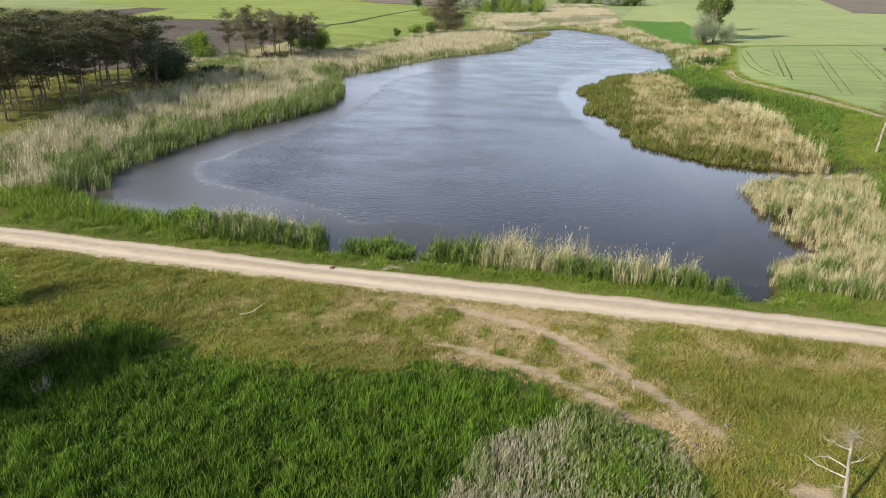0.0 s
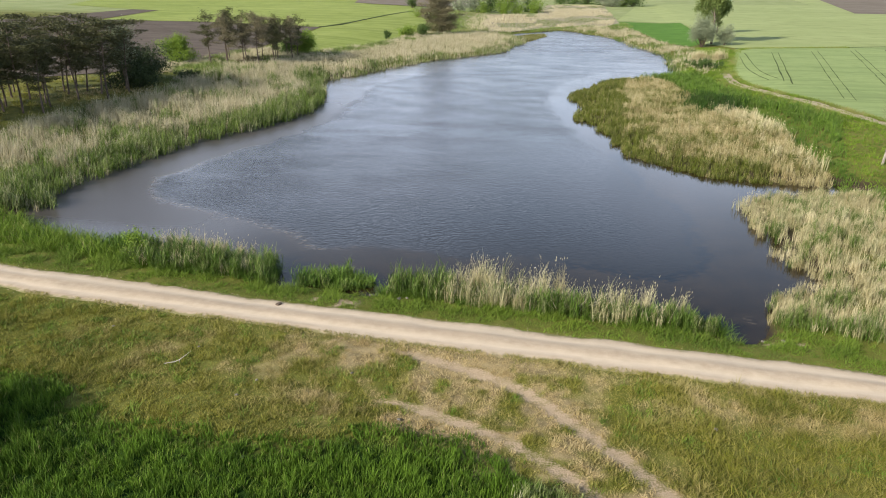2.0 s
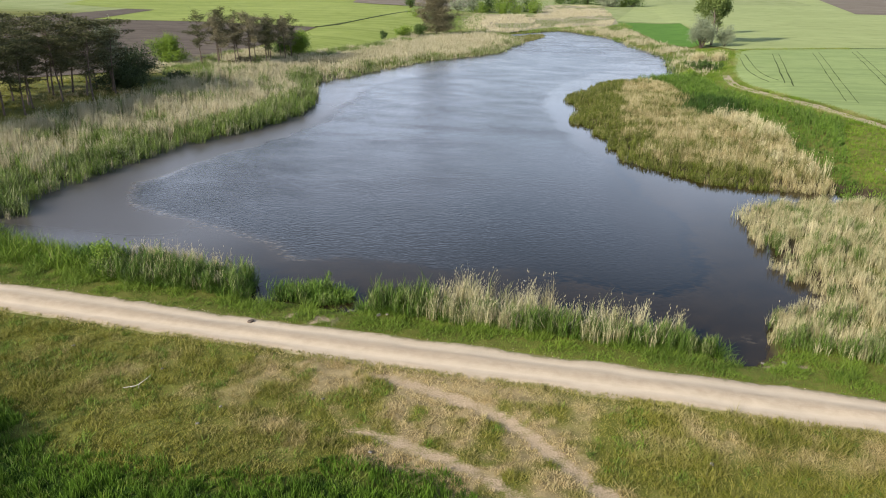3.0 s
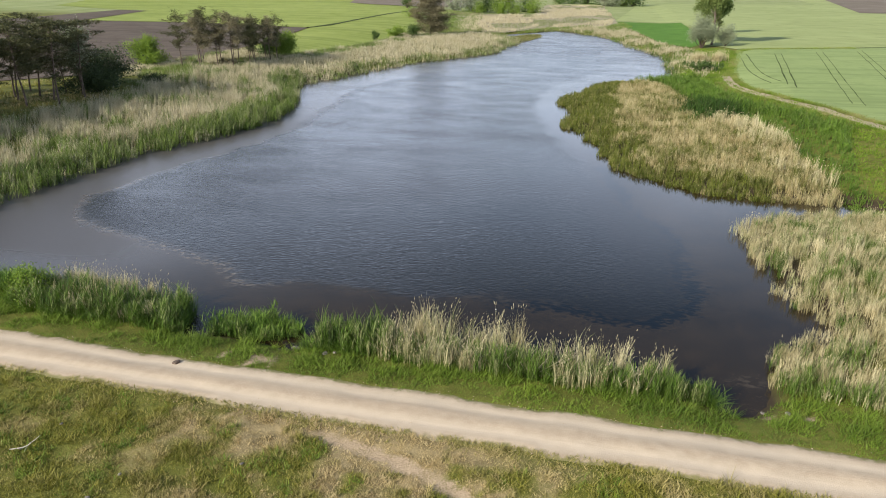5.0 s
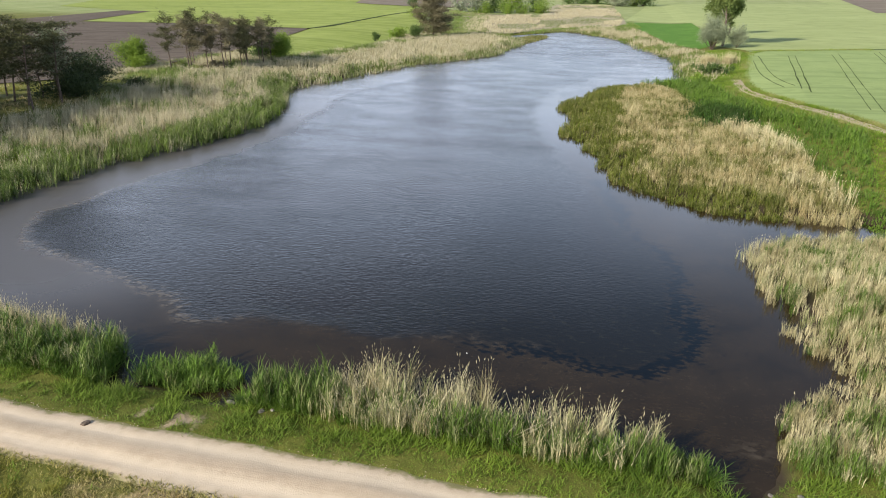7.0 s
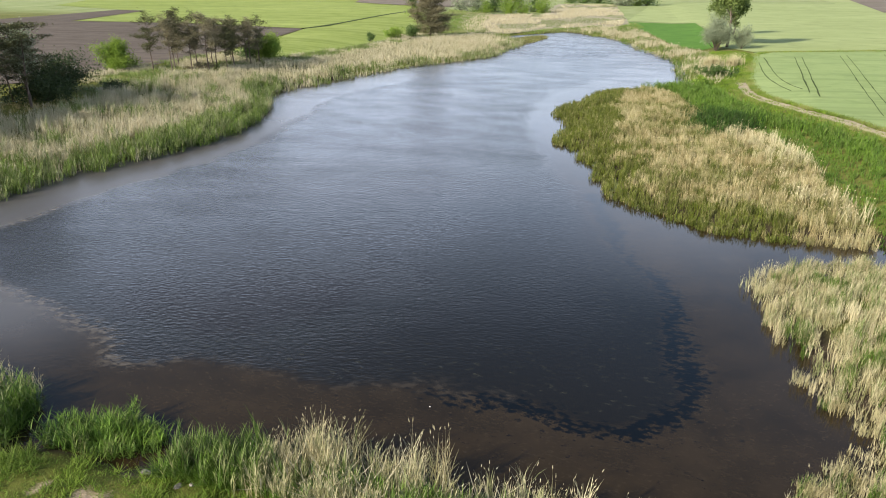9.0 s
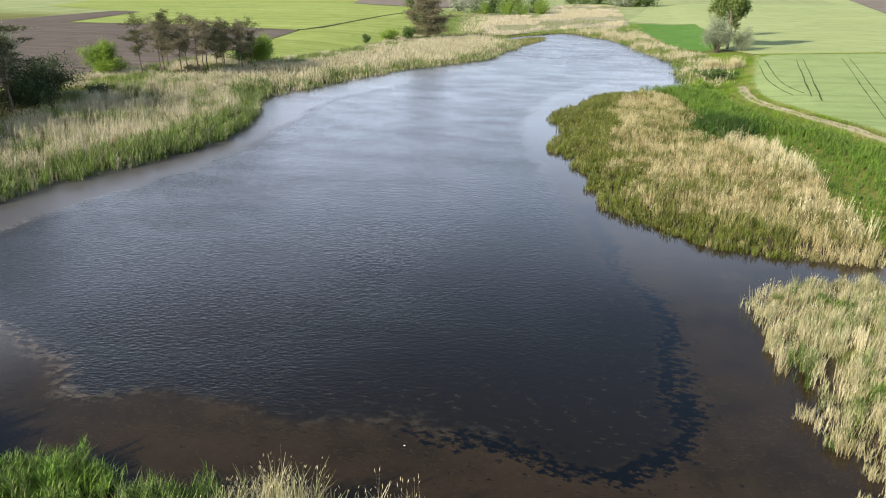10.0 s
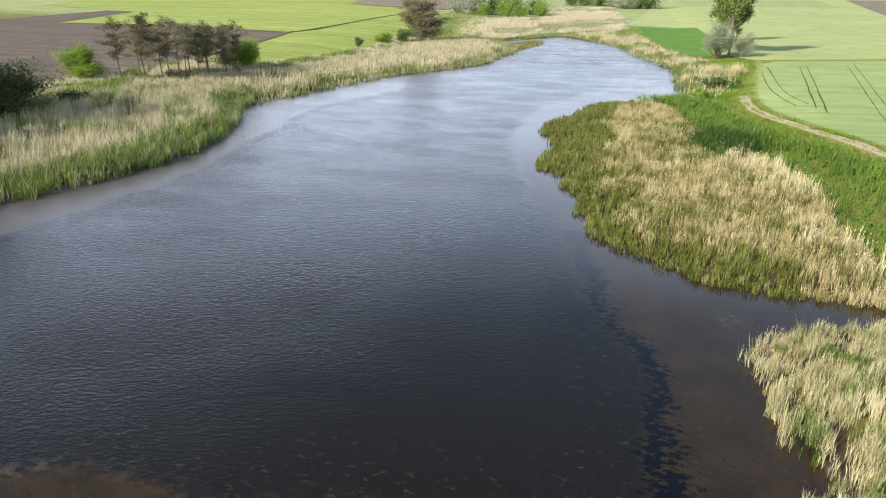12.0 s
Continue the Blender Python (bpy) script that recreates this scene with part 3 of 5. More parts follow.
# ---- roads and fields ----
def ribbon(name, line, wide, lift, material, label, category, ruts=(), rag=0.15, across=9, gap=0.35):
    line = np.asarray(line, float)
    run = np.concatenate([[0], np.cumsum(np.linalg.norm(np.diff(line, axis=0), axis=1))])
    at = np.arange(0, run[-1], gap)
    mid = np.column_stack([np.interp(at, run, line[:, i]) for i in (0, 1)])
    way = np.gradient(mid, axis=0)
    way /= np.linalg.norm(way, axis=1)[:, None]
    u = np.linspace(-1, 1, across)
    half = wide / 2 * (1 + rag * (cloud(at, at * 0, 2.6, 61) + 0.35 * cloud(at, at * 0 + 9, 0.7, 62) - 0.68)[:, None] * 2)
    x = mid[:, :1] - way[:, 1:] * u * half
    y = mid[:, 1:] + way[:, :1] * u * half
    z = height(x, y) + lift * (1 - 1.3 * np.abs(u) ** 6)
    for at_u, deep in ruts:
        z = z - deep * np.exp(-((u - at_u) / 0.2) ** 2)
    n, m = x.shape
    c = (np.arange(n - 1)[:, None] * m + np.arange(m - 1)).ravel()
    q = np.column_stack([c, c + 1, c + m + 1, c + m])
    edge = np.broadcast_to(np.abs(u) ** 3, x.shape).ravel()
    rut = np.broadcast_to(sum((np.exp(-((u - at_u) / 0.22) ** 2) for at_u, _ in ruts), 0 * u), x.shape).ravel()
    return thing(name, mesh_of(name, np.column_stack([x.ravel(), y.ravel(), z.ravel()]), q, material, {"edge": edge, "rut": rut}, True), label, category, kind="structure")


road_x = np.arange(-160, 120, 2.0)
ribbon("dirt_road", np.column_stack([road_x, road_mid(road_x)]), 3.0, 0.05, DIRT, "pale dusty dirt road with two shallow wheel ruts", "road", ((-0.45, 0.05), (0.45, 0.05)), 0.2, 17, 0.22)


def field(name, line, material, label, lift=0.1, gap=6.0):
    """A field on the land: a sheet, cut to the outline."""
    line = np.asarray(line, float)
    bm = bmesh.new()
    pts = []
    for a, b in zip(line, np.roll(line, -1, 0)):
        n = max(1, int(np.linalg.norm(b - a) / gap))
        pts += [a + (b - a) * i / n for i in range(n)]
    vs = [bm.verts.new((*p, 0)) for p in pts]
    bm.faces.new(vs)
    for axis in (0, 1):
        for v in np.arange(line[:, axis].min() + gap, line[:, axis].max(), gap):
            if abs(v) < 400:
                co, no = [0, 0, 0], [0, 0, 0]
                co[axis], no[axis] = v, 1
                bmesh.ops.bisect_plane(bm, geom=bm.verts[:] + bm.edges[:] + bm.faces[:], plane_co=co, plane_no=no)
    bmesh.ops.triangulate(bm, faces=bm.faces[:])
    co = np.array([tuple(v.co) for v in bm.verts])
    co[:, 2] = land(co[:, 0], co[:, 1]) + lift
    for v, z in zip(bm.verts, co[:, 2]):
        v.co.z = z
    bmesh.ops.recalc_face_normals(bm, faces=bm.faces[:])
    me = bpy.data.meshes.new(name)
    bm.to_mesh(me)
    bm.free()
    me.materials.append(material)
    return thing(name, me, label, "field", kind="structure")


YOUNG = field_material("young_wheat", (0.21, 0.275, 0.1), (0.31, 0.37, 0.15), 0.36, -1.4)
PALE_CROP = field_material("pale_wheat", (0.255, 0.3, 0.115), (0.355, 0.39, 0.17), 0.12, 0.1, size=2.0)
BRIGHT = field_material("bright_crop", (0.19, 0.24, 0.05), (0.33, 0.37, 0.11), 0.34, -0.35, 0.5, 1.7)
PLOUGH = field_material("ploughed_soil", (0.088, 0.07, 0.054), (0.165, 0.133, 0.105), 0.3, -0.1, 0.6)
FALLOW = field_material("fallow_soil", (0.15, 0.125, 0.095), (0.24, 0.2, 0.155), 0.2, 0.1, 0.4, 2.0)
CLOVER = field_material("dark_clover", (0.07, 0.16, 0.022), (0.125, 0.23, 0.042), 0.1, 0.0)
SOIL = field_material("bare_wheel_line", (0.05, 0.07, 0.025), (0.1, 0.125, 0.05), 0.1, 0.0)
SAND = field_material("sandy_path", (0.27, 0.23, 0.14), (0.48, 0.41, 0.29), 0.2, 0.0, 0.4, 0.15)
field("field_wheat", [(23.9, 144), (24.6, 133), (26.6, 124), (31.5, 111), (35.5, 96), (50, 78), (90, 60), (300, 40), (300, 300), (57, 195.8), (43, 190), (31, 185.4), (27.5, 165), (26.2, 155)], YOUNG,
      "young grey-green wheat crossed by wheel lines")
field("field_far_wheat", [(31, 186.6), (43, 191.2), (57, 197), (300, 302), (420, 700), (126, 605), (112, 465), (14, 440), (13, 405), (4.5, 297), (27, 285), (28.2, 240), (26, 200)], PALE_CROP,
      "wide pale green wheat field")
field("field_clover", [(5, 290), (26.6, 284), (27.4, 240), (24.8, 201), (22, 196), (16, 207), (11, 245), (7, 268)], CLOVER, "dark green strip of clover")
field("field_ploughed", [(-71.5, 110), (-70, 118), (-70.5, 150), (-75.8, 186), (-80.3, 208.6), (-100, 213), (-122.7, 217.6), (-160, 215), (-176, 274), (-190, 276), (-187, 235), (-187, 205), (-220, 150), (-260, 60), (-110, 60), (-92, 85)], PLOUGH,
      "brown ploughed field with fine furrows")
field("field_bright", [(-58.6, 150), (-54.6, 167), (-51.5, 190), (-52.6, 212), (-59, 255), (-70, 297), (-78, 304.5), (-79.6, 284), (-78.4, 238), (-77.4, 219.5), (-79.6, 208.2), (-75, 186), (-69, 150)], BRIGHT,
      "bright green crop in rows")
field("field_far_bright", [(-81, 209.6), (-100, 214.2), (-122.7, 219), (-159, 216.4), (-175, 274), (-190, 278), (-240, 300), (-300, 420), (-180, 640), (-100, 400), (-79, 306), (-81, 284), (-79.6, 238)], BRIGHT,
      "far bright green crop field")
field("field_far_brown", [(-128, 374), (-112, 362), (-91, 349), (-74, 343), (-64, 354), (-74, 420), (-84, 520), (-170, 520)], FALLOW, "far brown ploughed field", 0.3)
field("field_brown_corner", [(108, 371), (160, 366), (400, 380), (420, 690), (146, 600)], FALLOW, "far brown fallow field", 0.2)
MARSH = field_material("dry_marsh", (0.27, 0.24, 0.15), (0.42, 0.37, 0.26), 0.2, 0.0, 0.5)
field("marsh_flat", [(-33, 224), (-41, 232), (-47, 250), (-55, 290), (-58, 318), (-29, 329), (-33, 380), (-33, 434), (-2, 428), (0, 360), (4, 313), (5, 285), (2, 266), (-9, 257), (-17, 250), (-27, 229)], MARSH, "flat tan reed marsh beyond the pond", 0.08)
field("field_brown_edge", [(57.5, 164), (64, 191.5), (66, 193), (120, 216), (120, 150)], PLOUGH, "brown bare field edge", 0.2)

lines = [[(29.4, 168), (27.7, 150), (27.9, 138), (28.6, 133)], [(31.4, 175.5), (29.2, 148), (29.5, 138), (30.4, 134)], [(37.3, 178), (30.6, 131.5)], [(38.7, 178.5), (31.1, 127.5)],
         [(46.7, 183.5), (34.8, 114)], [(48.3, 185), (36, 113)], [(56, 188), (45, 130)], [(57.6, 190.5), (47, 133.9)]]
for line in lines:
    line = rounded(line, False, 4)
    line[:, 0] += 0.3 * (cloud(line[:, 1], line[:, 0], 5.0, 140) - 0.5)
    ribbon("wheel_line", line, 0.38, 0.16, SOIL, "dark tyre line pressed into the wheat", "track", (), 0.5, 3, 1.0)
ribbon("field_headland", rounded([(31, 186), (43, 190.6), (57, 196.4), (120, 224)], False), 0.7, 0.17, SOIL, "dark grassy line between two wheat fields", "track", (), 0.5, 3, 1.5)
ribbon("field_ditch", rounded([(-80.3, 208.8), (-78.1, 220), (-79, 238.7), (-80.3, 284.4), (-78.2, 305)], False), 1.6, 0.25, SOIL, "dark weedy ditch between two fields", "ditch", (), 0.8, 5, 1.0)
ribbon("field_path", rounded([(23.4, 146), (22.7, 136), (23.4, 129), (26, 121), (30.5, 109), (34.3, 95), (46, 78), (80, 60)], False), 2.2, 0.07, SAND, "pale sandy path along the wheat", "path", ((-0.4, 0.03), (0.4, 0.03)), 0.5, 9, 0.5)

# ---- grass and reeds ----
def grass(name, p, tall, wide, material, label, dry=0.0, lean=0.25, bend=0.3, seg=2, wind=0.7, lift=0.0, way_out=None, tone=None):
    n = len(p)
    base = on_ground(p)
    base[:, 2] += lift - 0.02
    turn = wind + rng.normal(0, 2.2, n) if way_out is None else way_out
    me = blades(base, tall * rng.uniform(0.55, 1.25, n), wide * rng.uniform(0.6, 1.4, n), turn, np.abs(rng.normal(lean, 0.15, n)), np.abs(rng.normal(bend, 0.2, n)), dry, seg, 0.8, rng.uniform(0, 6.28, n), tone)
    return thing(name, mesh_of(name, me[0], me[1], material, me[2]), label, "grass", kind="stuff")


def tufted(p, k, spread):
    """k blades round each place, leaning outwards, with one tone a tuft."""
    turn = rng.uniform(0, 2 * np.pi, len(p) * k)
    far = spread * np.sqrt(rng.random(len(p) * k))
    q = np.repeat(p, k, 0) + np.column_stack([np.cos(turn) * far, np.sin(turn) * far])
    return q, turn, np.repeat(rng.random(len(p)), k)


def bed(name, made, material, label):
    return thing(name, mesh_of(name, made[0], made[1], material, made[2]), label, "reeds", kind="stuff")


def rooted(line, density, reach=0.7, ragged=1.5):
    """Places for reeds in an outline: on land and a little out into the water."""
    q = strewn(line, density)
    return q[to_shore(q[:, 0], q[:, 1]) > reach * (0.9 - 2.2 * cloud(q[:, 0], q[:, 1], ragged, 17))]


# foreground: lush grass, then the dry meadow up to the road
rim = lush_edge + (0, 0.8)
p = strewn(rim, 56)
p = p[(p[:, 1] > 14.6 + 0.8 * rng.random(len(p))) & (p[:, 0] > -29)]
p = p[cloud(p[:, 0], p[:, 1], 1.4, 70) + 0.22 * away(rim, p[:, 0], p[:, 1], True) > 0.58]
p, out, tone = tufted(p, 8, 0.09)
tuft = cloud(p[:, 0], p[:, 1], 0.75, 71)
inner = step(away(rim, p[:, 0], p[:, 1], True) / 3.0)
grass("tall_grass", p, (0.1 + 0.85 * tuft ** 1.5) * (0.45 + 0.55 * inner) * (0.6 + 0.6 * tone), 0.026, LUSH, "lush tall dark green meadow grass", np.where(rng.random(len(p)) < 0.03, 0.8, 0.0), 0.1, 0.14, 2,
      way_out=out, tone=tone)

meadow = np.array([(-45, 20), (-45, 35), (20, 34.5), (20, 16), (4, 16)])
p = strewn(meadow, 120)
p = p[(p[:, 1] > 17.6 + 2 * rng.random(len(p))) & (p[:, 0] < 20 - 4 * rng.random(len(p)))]
ok = ~inside(lush_edge, p[:, 0], p[:, 1]) & (p[:, 1] < road_mid(p[:, 0]) - 1.35) & (p[:, 0] > -36)
p = p[ok]
bare = bareness(p[:, 0], p[:, 1])
p = p[bare < 0.2 + 0.45 * rng.random(len(p))]
p, out, tone = tufted(p, 6, 0.07)
d = dryness(p[:, 0], p[:, 1])
tuft = cloud(p[:, 0], p[:, 1], 0.7, 73)
right = step((p[:, 0] - 3) / 5)
grass("meadow_grass", p, (0.04 + 0.42 * tuft ** 2) * (1 - 0.35 * d) * (1 + 0.4 * right) * (0.5 + 0.9 * tone), 0.029, MEADOW, "short yellow-green meadow grass, dry in patches",
      np.clip(d * 1.2 + 0.28 * (tone - 0.6) + rng.normal(0.04, 0.1, len(p)), 0, 1), 0.45, 0.3, 1, way_out=out, tone=tone)
p = strewn(meadow, 15)
ok = (p[:, 1] < road_mid(p[:, 0]) - 1.8) & (cloud(p[:, 0], p[:, 1], 0.9, 75) > 0.58) & (p[:, 0] > -30)
p = p[ok]
p = p[dryness(p[:, 0], p[:, 1]) < 0.15 + 0.25 * rng.random(len(p))]
p = np.repeat(p, 9, 0) + rng.normal(0, 0.1, (len(p) * 9, 2))
grass("grass_tufts", p, 0.26, 0.028, VERGE, "rough darker tufts in the meadow", np.clip(rng.normal(0.15, 0.2, len(p)), 0, 1), 0.35, 0.4, 2)

# verges of the road
verge = np.array([(-60, 37), (-60, 46), (-30, 41.5), (-16, 40.6), (-8, 40.6), (9, 40.2), (13, 41), (40, 43), (40, 35)])
p = strewn(verge, 300)
off = p[:, 1] - road_mid(p[:, 0])
ok = (off > 1.0 + 0.8 * cloud(p[:, 0], p[:, 1], 1.2, 77)) & (to_shore(p[:, 0], p[:, 1]) > 0.25) & (p[:, 0] > -50) & (p[:, 0] < 22)
ok &= bareness(p[:, 0], p[:, 1]) < 0.25 + 0.5 * rng.random(len(p))
p = p[ok]
off = off[ok]
grass("verge_grass", p, 0.07 + (0.1 + 0.42 * step((off - 1.5) / 2.0)) * step((cloud(p[:, 0], p[:, 1], 0.9, 79) - 0.3) / 0.4), 0.03, VERGE, "fresh green verge grass between road and reeds",
      np.clip(rng.normal(0.05, 0.12, len(p)), 0, 1), 0.3, 0.5, 1)
x = rng.uniform(-45, 18, 9000)
p = np.column_stack([x, road_mid(x) - 1.25 - np.abs(rng.normal(0, 0.35, len(x)))])
p = p[cloud(p[:, 0], p[:, 1], 1.7, 81) > 0.42]
grass("roadside_grass", p, 0.16, 0.03, MEADOW, "thin dry grass at the road's edge", np.clip(rng.normal(0.35, 0.25, len(p)), 0, 1), 0.4, 0.4, 2)

# reed beds on the near bank
bank_left = np.array([(-46, 43.2), (-42, 52), (-36.4, 48.4), (-30, 45.8), (-22, 44.5), (-17.2, 44.0), (-16.0, 42.6), (-15.4, 40.3), (-22, 39.9), (-30, 41.2), (-38, 42)])
p = strewn(bank_left, 75)
p = p[(p[:, 0] < -26) & (p[:, 1] < 47)]
grass("bank_grass", p, 0.55 + 0.7 * cloud(p[:, 0], p[:, 1], 1.8, 82), 0.04, VERGE, "tall bright green grass on the bank", np.where(rng.random(len(p)) < 0.06, 0.9, 0.0), 0.2, 0.4, 2)
stand_at = rounded([(-27.6, 41.6), (-27.8, 43.4), (-26.4, 44.4), (-25.2, 43.4), (-25.4, 41.8)])
p = strewn(stand_at, 60)
bed("dark_sedge_clump", reeds(p, np.full(len(p), 1.25), np.full(len(p), 0.05), 6, 0.02, 0.045, 0.0, 0.2, fine=2), STRIP, "dark green sedge clump on the bank")
p = strewn(bank_left, 60)
p = p[p[:, 0] > -25.6]
back = step((p[:, 1] - (41.2 + 0.13 * np.abs(p[:, 0] + 16) ** 1.0) - 0.5) / 1.2)
plumed = back * step((p[:, 0] + 27) / 1.5) * step((-17.6 - p[:, 0]) / 1.5)
dry = np.clip((plumed > 0.3 + 0.5 * rng.random(len(p))) * 0.95 + (rng.random(len(p)) < 0.08), 0, 1)
bed("green_reed_bank", reeds(p, (0.75 + 0.7 * cloud(p[:, 0], p[:, 1], 2.0, 83) + 0.3 * step((p[:, 0] + 26) / 2)) * (1 + 0.3 * dry) * (0.65 + 0.7 * cloud(p[:, 0], p[:, 1], 0.8, 80)), dry, 7, 0.015, 0.032, 0.6, 0.1, fine=2, clump=6, spread=0.14), STRAW, "green reeds with pale dry plumes on the bank")

clump = rounded([(-14.5, 41.0), (-14, 42.4), (-12.6, 43.4), (-10.4, 43.2), (-9.6, 42.2), (-10.4, 41.3), (-12.4, 40.9)])
p = strewn(clump, 75)
bed("water_reed_clump", reeds(p, (0.7 + 0.5 * step((-10.5 - p[:, 0]) / 2.5)) * (0.5 + cloud(p[:, 0], p[:, 1], 0.8, 80)), np.where(rng.random(len(p)) < 0.1 + 0.4 * (p[:, 0] > -11.8), 0.5, 0.0), 7, 0.018, 0.035, 0.0, 0.3, fine=2, clump=9, spread=0.13), STRIP, "dark green clump of rushes standing in the water")

bank_right = np.array([(-8.9, 40.4), (-8.3, 41.9), (-4, 42.5), (1, 42.2), (5.6, 41.7), (9.0, 41.2), (9.9, 40.1), (8, 39.6), (5, 39.5), (0, 39.7), (-5, 39.9)])
p = strewn(bank_right, 125)
y_back = 42.3 - 0.09 * np.maximum(p[:, 0], 0)
back = step((p[:, 1] - y_back + 1.5) / 0.9) * step((p[:, 0] + 5.6) / 1.4) * step((8.2 - p[:, 0]) / 1.0)
clumps = cloud(p[:, 0], p[:, 1], 1.3, 85)
front = step((clumps - 0.42) / 0.12) * step((p[:, 0] + 5.5) / 1.0) * step((7.5 - p[:, 0]) / 2)
dry = np.clip((back > 0.2 + 0.8 * rng.random(len(p))) * 1.0 + (rng.random(len(p)) < 0.62 * front) * 0.95 + rng.normal(0, 0.07, len(p)), 0, 1)
tall = 1.1 + 0.3 * step((-4.5 - p[:, 0]) / 1.0) + 0.9 * np.minimum(back, dry) + 0.4 * clumps - 0.3 * step((p[:, 0] - 6.5) / 2.5)
thin = (back > 0.5) & (rng.random(len(p)) < 0.35 + 0.75 * step((cloud(p[:, 0], p[:, 1], 0.9, 84) - 0.5) / 0.15))
dry = dry * rng.choice((0.55, 0.8, 1.0), len(p))
tall = tall * (0.75 + 0.5 * cloud(p[:, 0], p[:, 1], 0.7, 80))
p, tall, dry = p[~thin], tall[~thin], dry[~thin]
bed("plumed_reed_bank", reeds(p, tall, dry, 7, 0.014, 0.03, 0.8, 0.02, fine=2, clump=6, spread=0.13, droop=0.7), STRAW, "tall reeds with dry straw stems and pale plumes")
for outline, tall, label in ((bank_left, 0.95, "arching bright green sedge before the reeds"), (clump, 0.85, "arching green sedge mound in the water"),
                             (bank_right, 0.85, "arching green sedge under the dry reeds")):
    p = strewn(outline, 16, 0.4, 1.3, 86)
    p = p[(p[:, 0] > -25.5) & (p[:, 1] < 42.4 + 0.1 * np.abs(p[:, 0] + 8))]
    p = p[rng.random(len(p)) < np.where(p[:, 0] > -4, 0.55, 1.0)]
    p, out, tone = tufted(p, 22, 0.16)
    base = on_ground(p)
    base[:, 2] = np.maximum(base[:, 2], WATER - 0.1)
    n = len(p)
    made = blades(base, tall * (0.6 + 0.5 * tone) * rng.uniform(0.6, 1.2, n), 0.028, out + rng.normal(0, 0.4, n), np.abs(rng.normal(0.2, 0.12, n)), rng.uniform(0.3, 0.9, n), np.clip(rng.normal(0.03, 0.06, n), 0, 1), 3, 0.8, None, tone)
    bed("arching_sedge", made, STRIP, label)
fallen = strewn(bank_right, 6.0)
fallen = fallen[(fallen[:, 0] > -5) & (fallen[:, 0] < 7)]
made = blades(on_ground(fallen) + np.array([0, 0, 0.5]), rng.uniform(0.8, 1.4, len(fallen)), 0.03, rng.uniform(0, 6.28, len(fallen)), rng.uniform(0.8, 1.6, len(fallen)), -0.3, 1.0, 2, 0.5)
bed("bent_reed_stems", made, REED, "broken straw stems lying over the reeds")

# beds on the east side
bed_near = np.array([(12.4, 41.4), (11.6, 44.2), (14.6, 47.6), (15.5, 50.3), (14, 52.5), (13.4, 57), (13.6, 63.6), (16.9, 67.8), (21.5, 68.3), (24.2, 69.4), (24.9, 66), (22.3, 57), (22.5, 52), (26, 46), (30, 41), (22, 40.4), (14, 40.6)])
p = rooted(bed_near + (0.1, 0), 110, -0.25, 1.0)
p = p[(p[:, 0] > 14.1 + 0.35 * np.maximum(p[:, 1] - 63, 0)) | (p[:, 1] < 59.5)]
patchy = cloud(p[:, 0], p[:, 1], 1.8, 87)
p = p[(patchy > 0.47 - 0.06 * np.maximum(p[:, 0] - 14, 0) - 0.2 * step((50 - p[:, 1]) / 3)) & (cloud(p[:, 0], p[:, 1], 0.7, 86) > 0.38) | (p[:, 1] < 43.2)]
patchy = cloud(p[:, 0], p[:, 1], 2.2, 88)
green = np.maximum(0.8 * step((42.6 - p[:, 1] + 2 * (patchy - 0.5)) / 1.2), 0.1 + 0.3 * step((patchy - 0.52) / 0.1))
dry = np.clip((rng.random(len(p)) > green) * rng.choice((0.65, 0.85, 1.0), len(p)) + rng.normal(0, 0.12, len(p)), 0, 1)
bed("straw_reed_bed", reeds(p, 0.45 + 0.4 * cloud(p[:, 0], p[:, 1], 3, 89) + 0.75 * cloud(p[:, 0], p[:, 1], 0.8, 90), dry, 7, 0.015, 0.026, 0.06, 0.08, fine=1, clump=14, spread=0.17, droop=0.7), STRAW, "pale straw reeds with green shoots at the water")
stray = np.array([(13.9, 62.6), (13.2, 63), (13.6, 64.2), (14.2, 60), (13.7, 58.8), (14.4, 65.4), (13.5, 61.4)])
p = np.repeat(stray + (0.6, 0), 26, 0) + rng.normal(0, 0.28, (len(stray) * 26, 2))
bed("straggling_reeds", reeds(p, np.full(len(p), 1.1), np.clip(rng.normal(0.75, 0.2, len(p)), 0, 1), 4, 0.02, 0.03, 0.1, 0.08), STRAW, "loose straw reeds standing in open water")

spit = np.array([(23.2, 72.3), (20.2, 72.2), (16.5, 72.3), (12.8, 72.9), (10.4, 74.4), (7.4, 76.2), (5.3, 80.4), (3.2, 87.5), (2.0, 94.2), (-1.4, 97.9), (-0.4, 103), (0.2, 108.4), (-3.2, 114.2),
                 (-0.4, 123), (2, 133), (7, 136), (12, 134), (15, 117), (16.5, 106.5), (19, 104.5), (21.5, 97), (22.2, 88), (21.7, 79)])
p = rooted(rounded(spit + np.where(spit[:, :1] < 8, (-1.2, 0), (0, -1.0)), times=1), 60, 1.1, 1.6)
d = away(shore, p[:, 0], p[:, 1], True)
margin = step((4.6 + 3.2 * (cloud(p[:, 0], p[:, 1], 3, 91) - 0.5) * 2 + 4.0 * step((p[:, 1] - 92) / 8) * step((8 - p[:, 0]) / 6) - d) / 1.4) * step((19 - p[:, 0]) / 5 + 0.2)
streaks = cloud(p[:, 0], p[:, 1], 3.5, 93)
dry = np.clip((rng.random(len(p)) > margin * 0.95) * (0.22 + 0.95 * streaks - 0.5 * step((cloud(p[:, 0], p[:, 1], 1.2, 92) - 0.54) / 0.08)) + rng.normal(0, 0.12, len(p)), 0, 1)
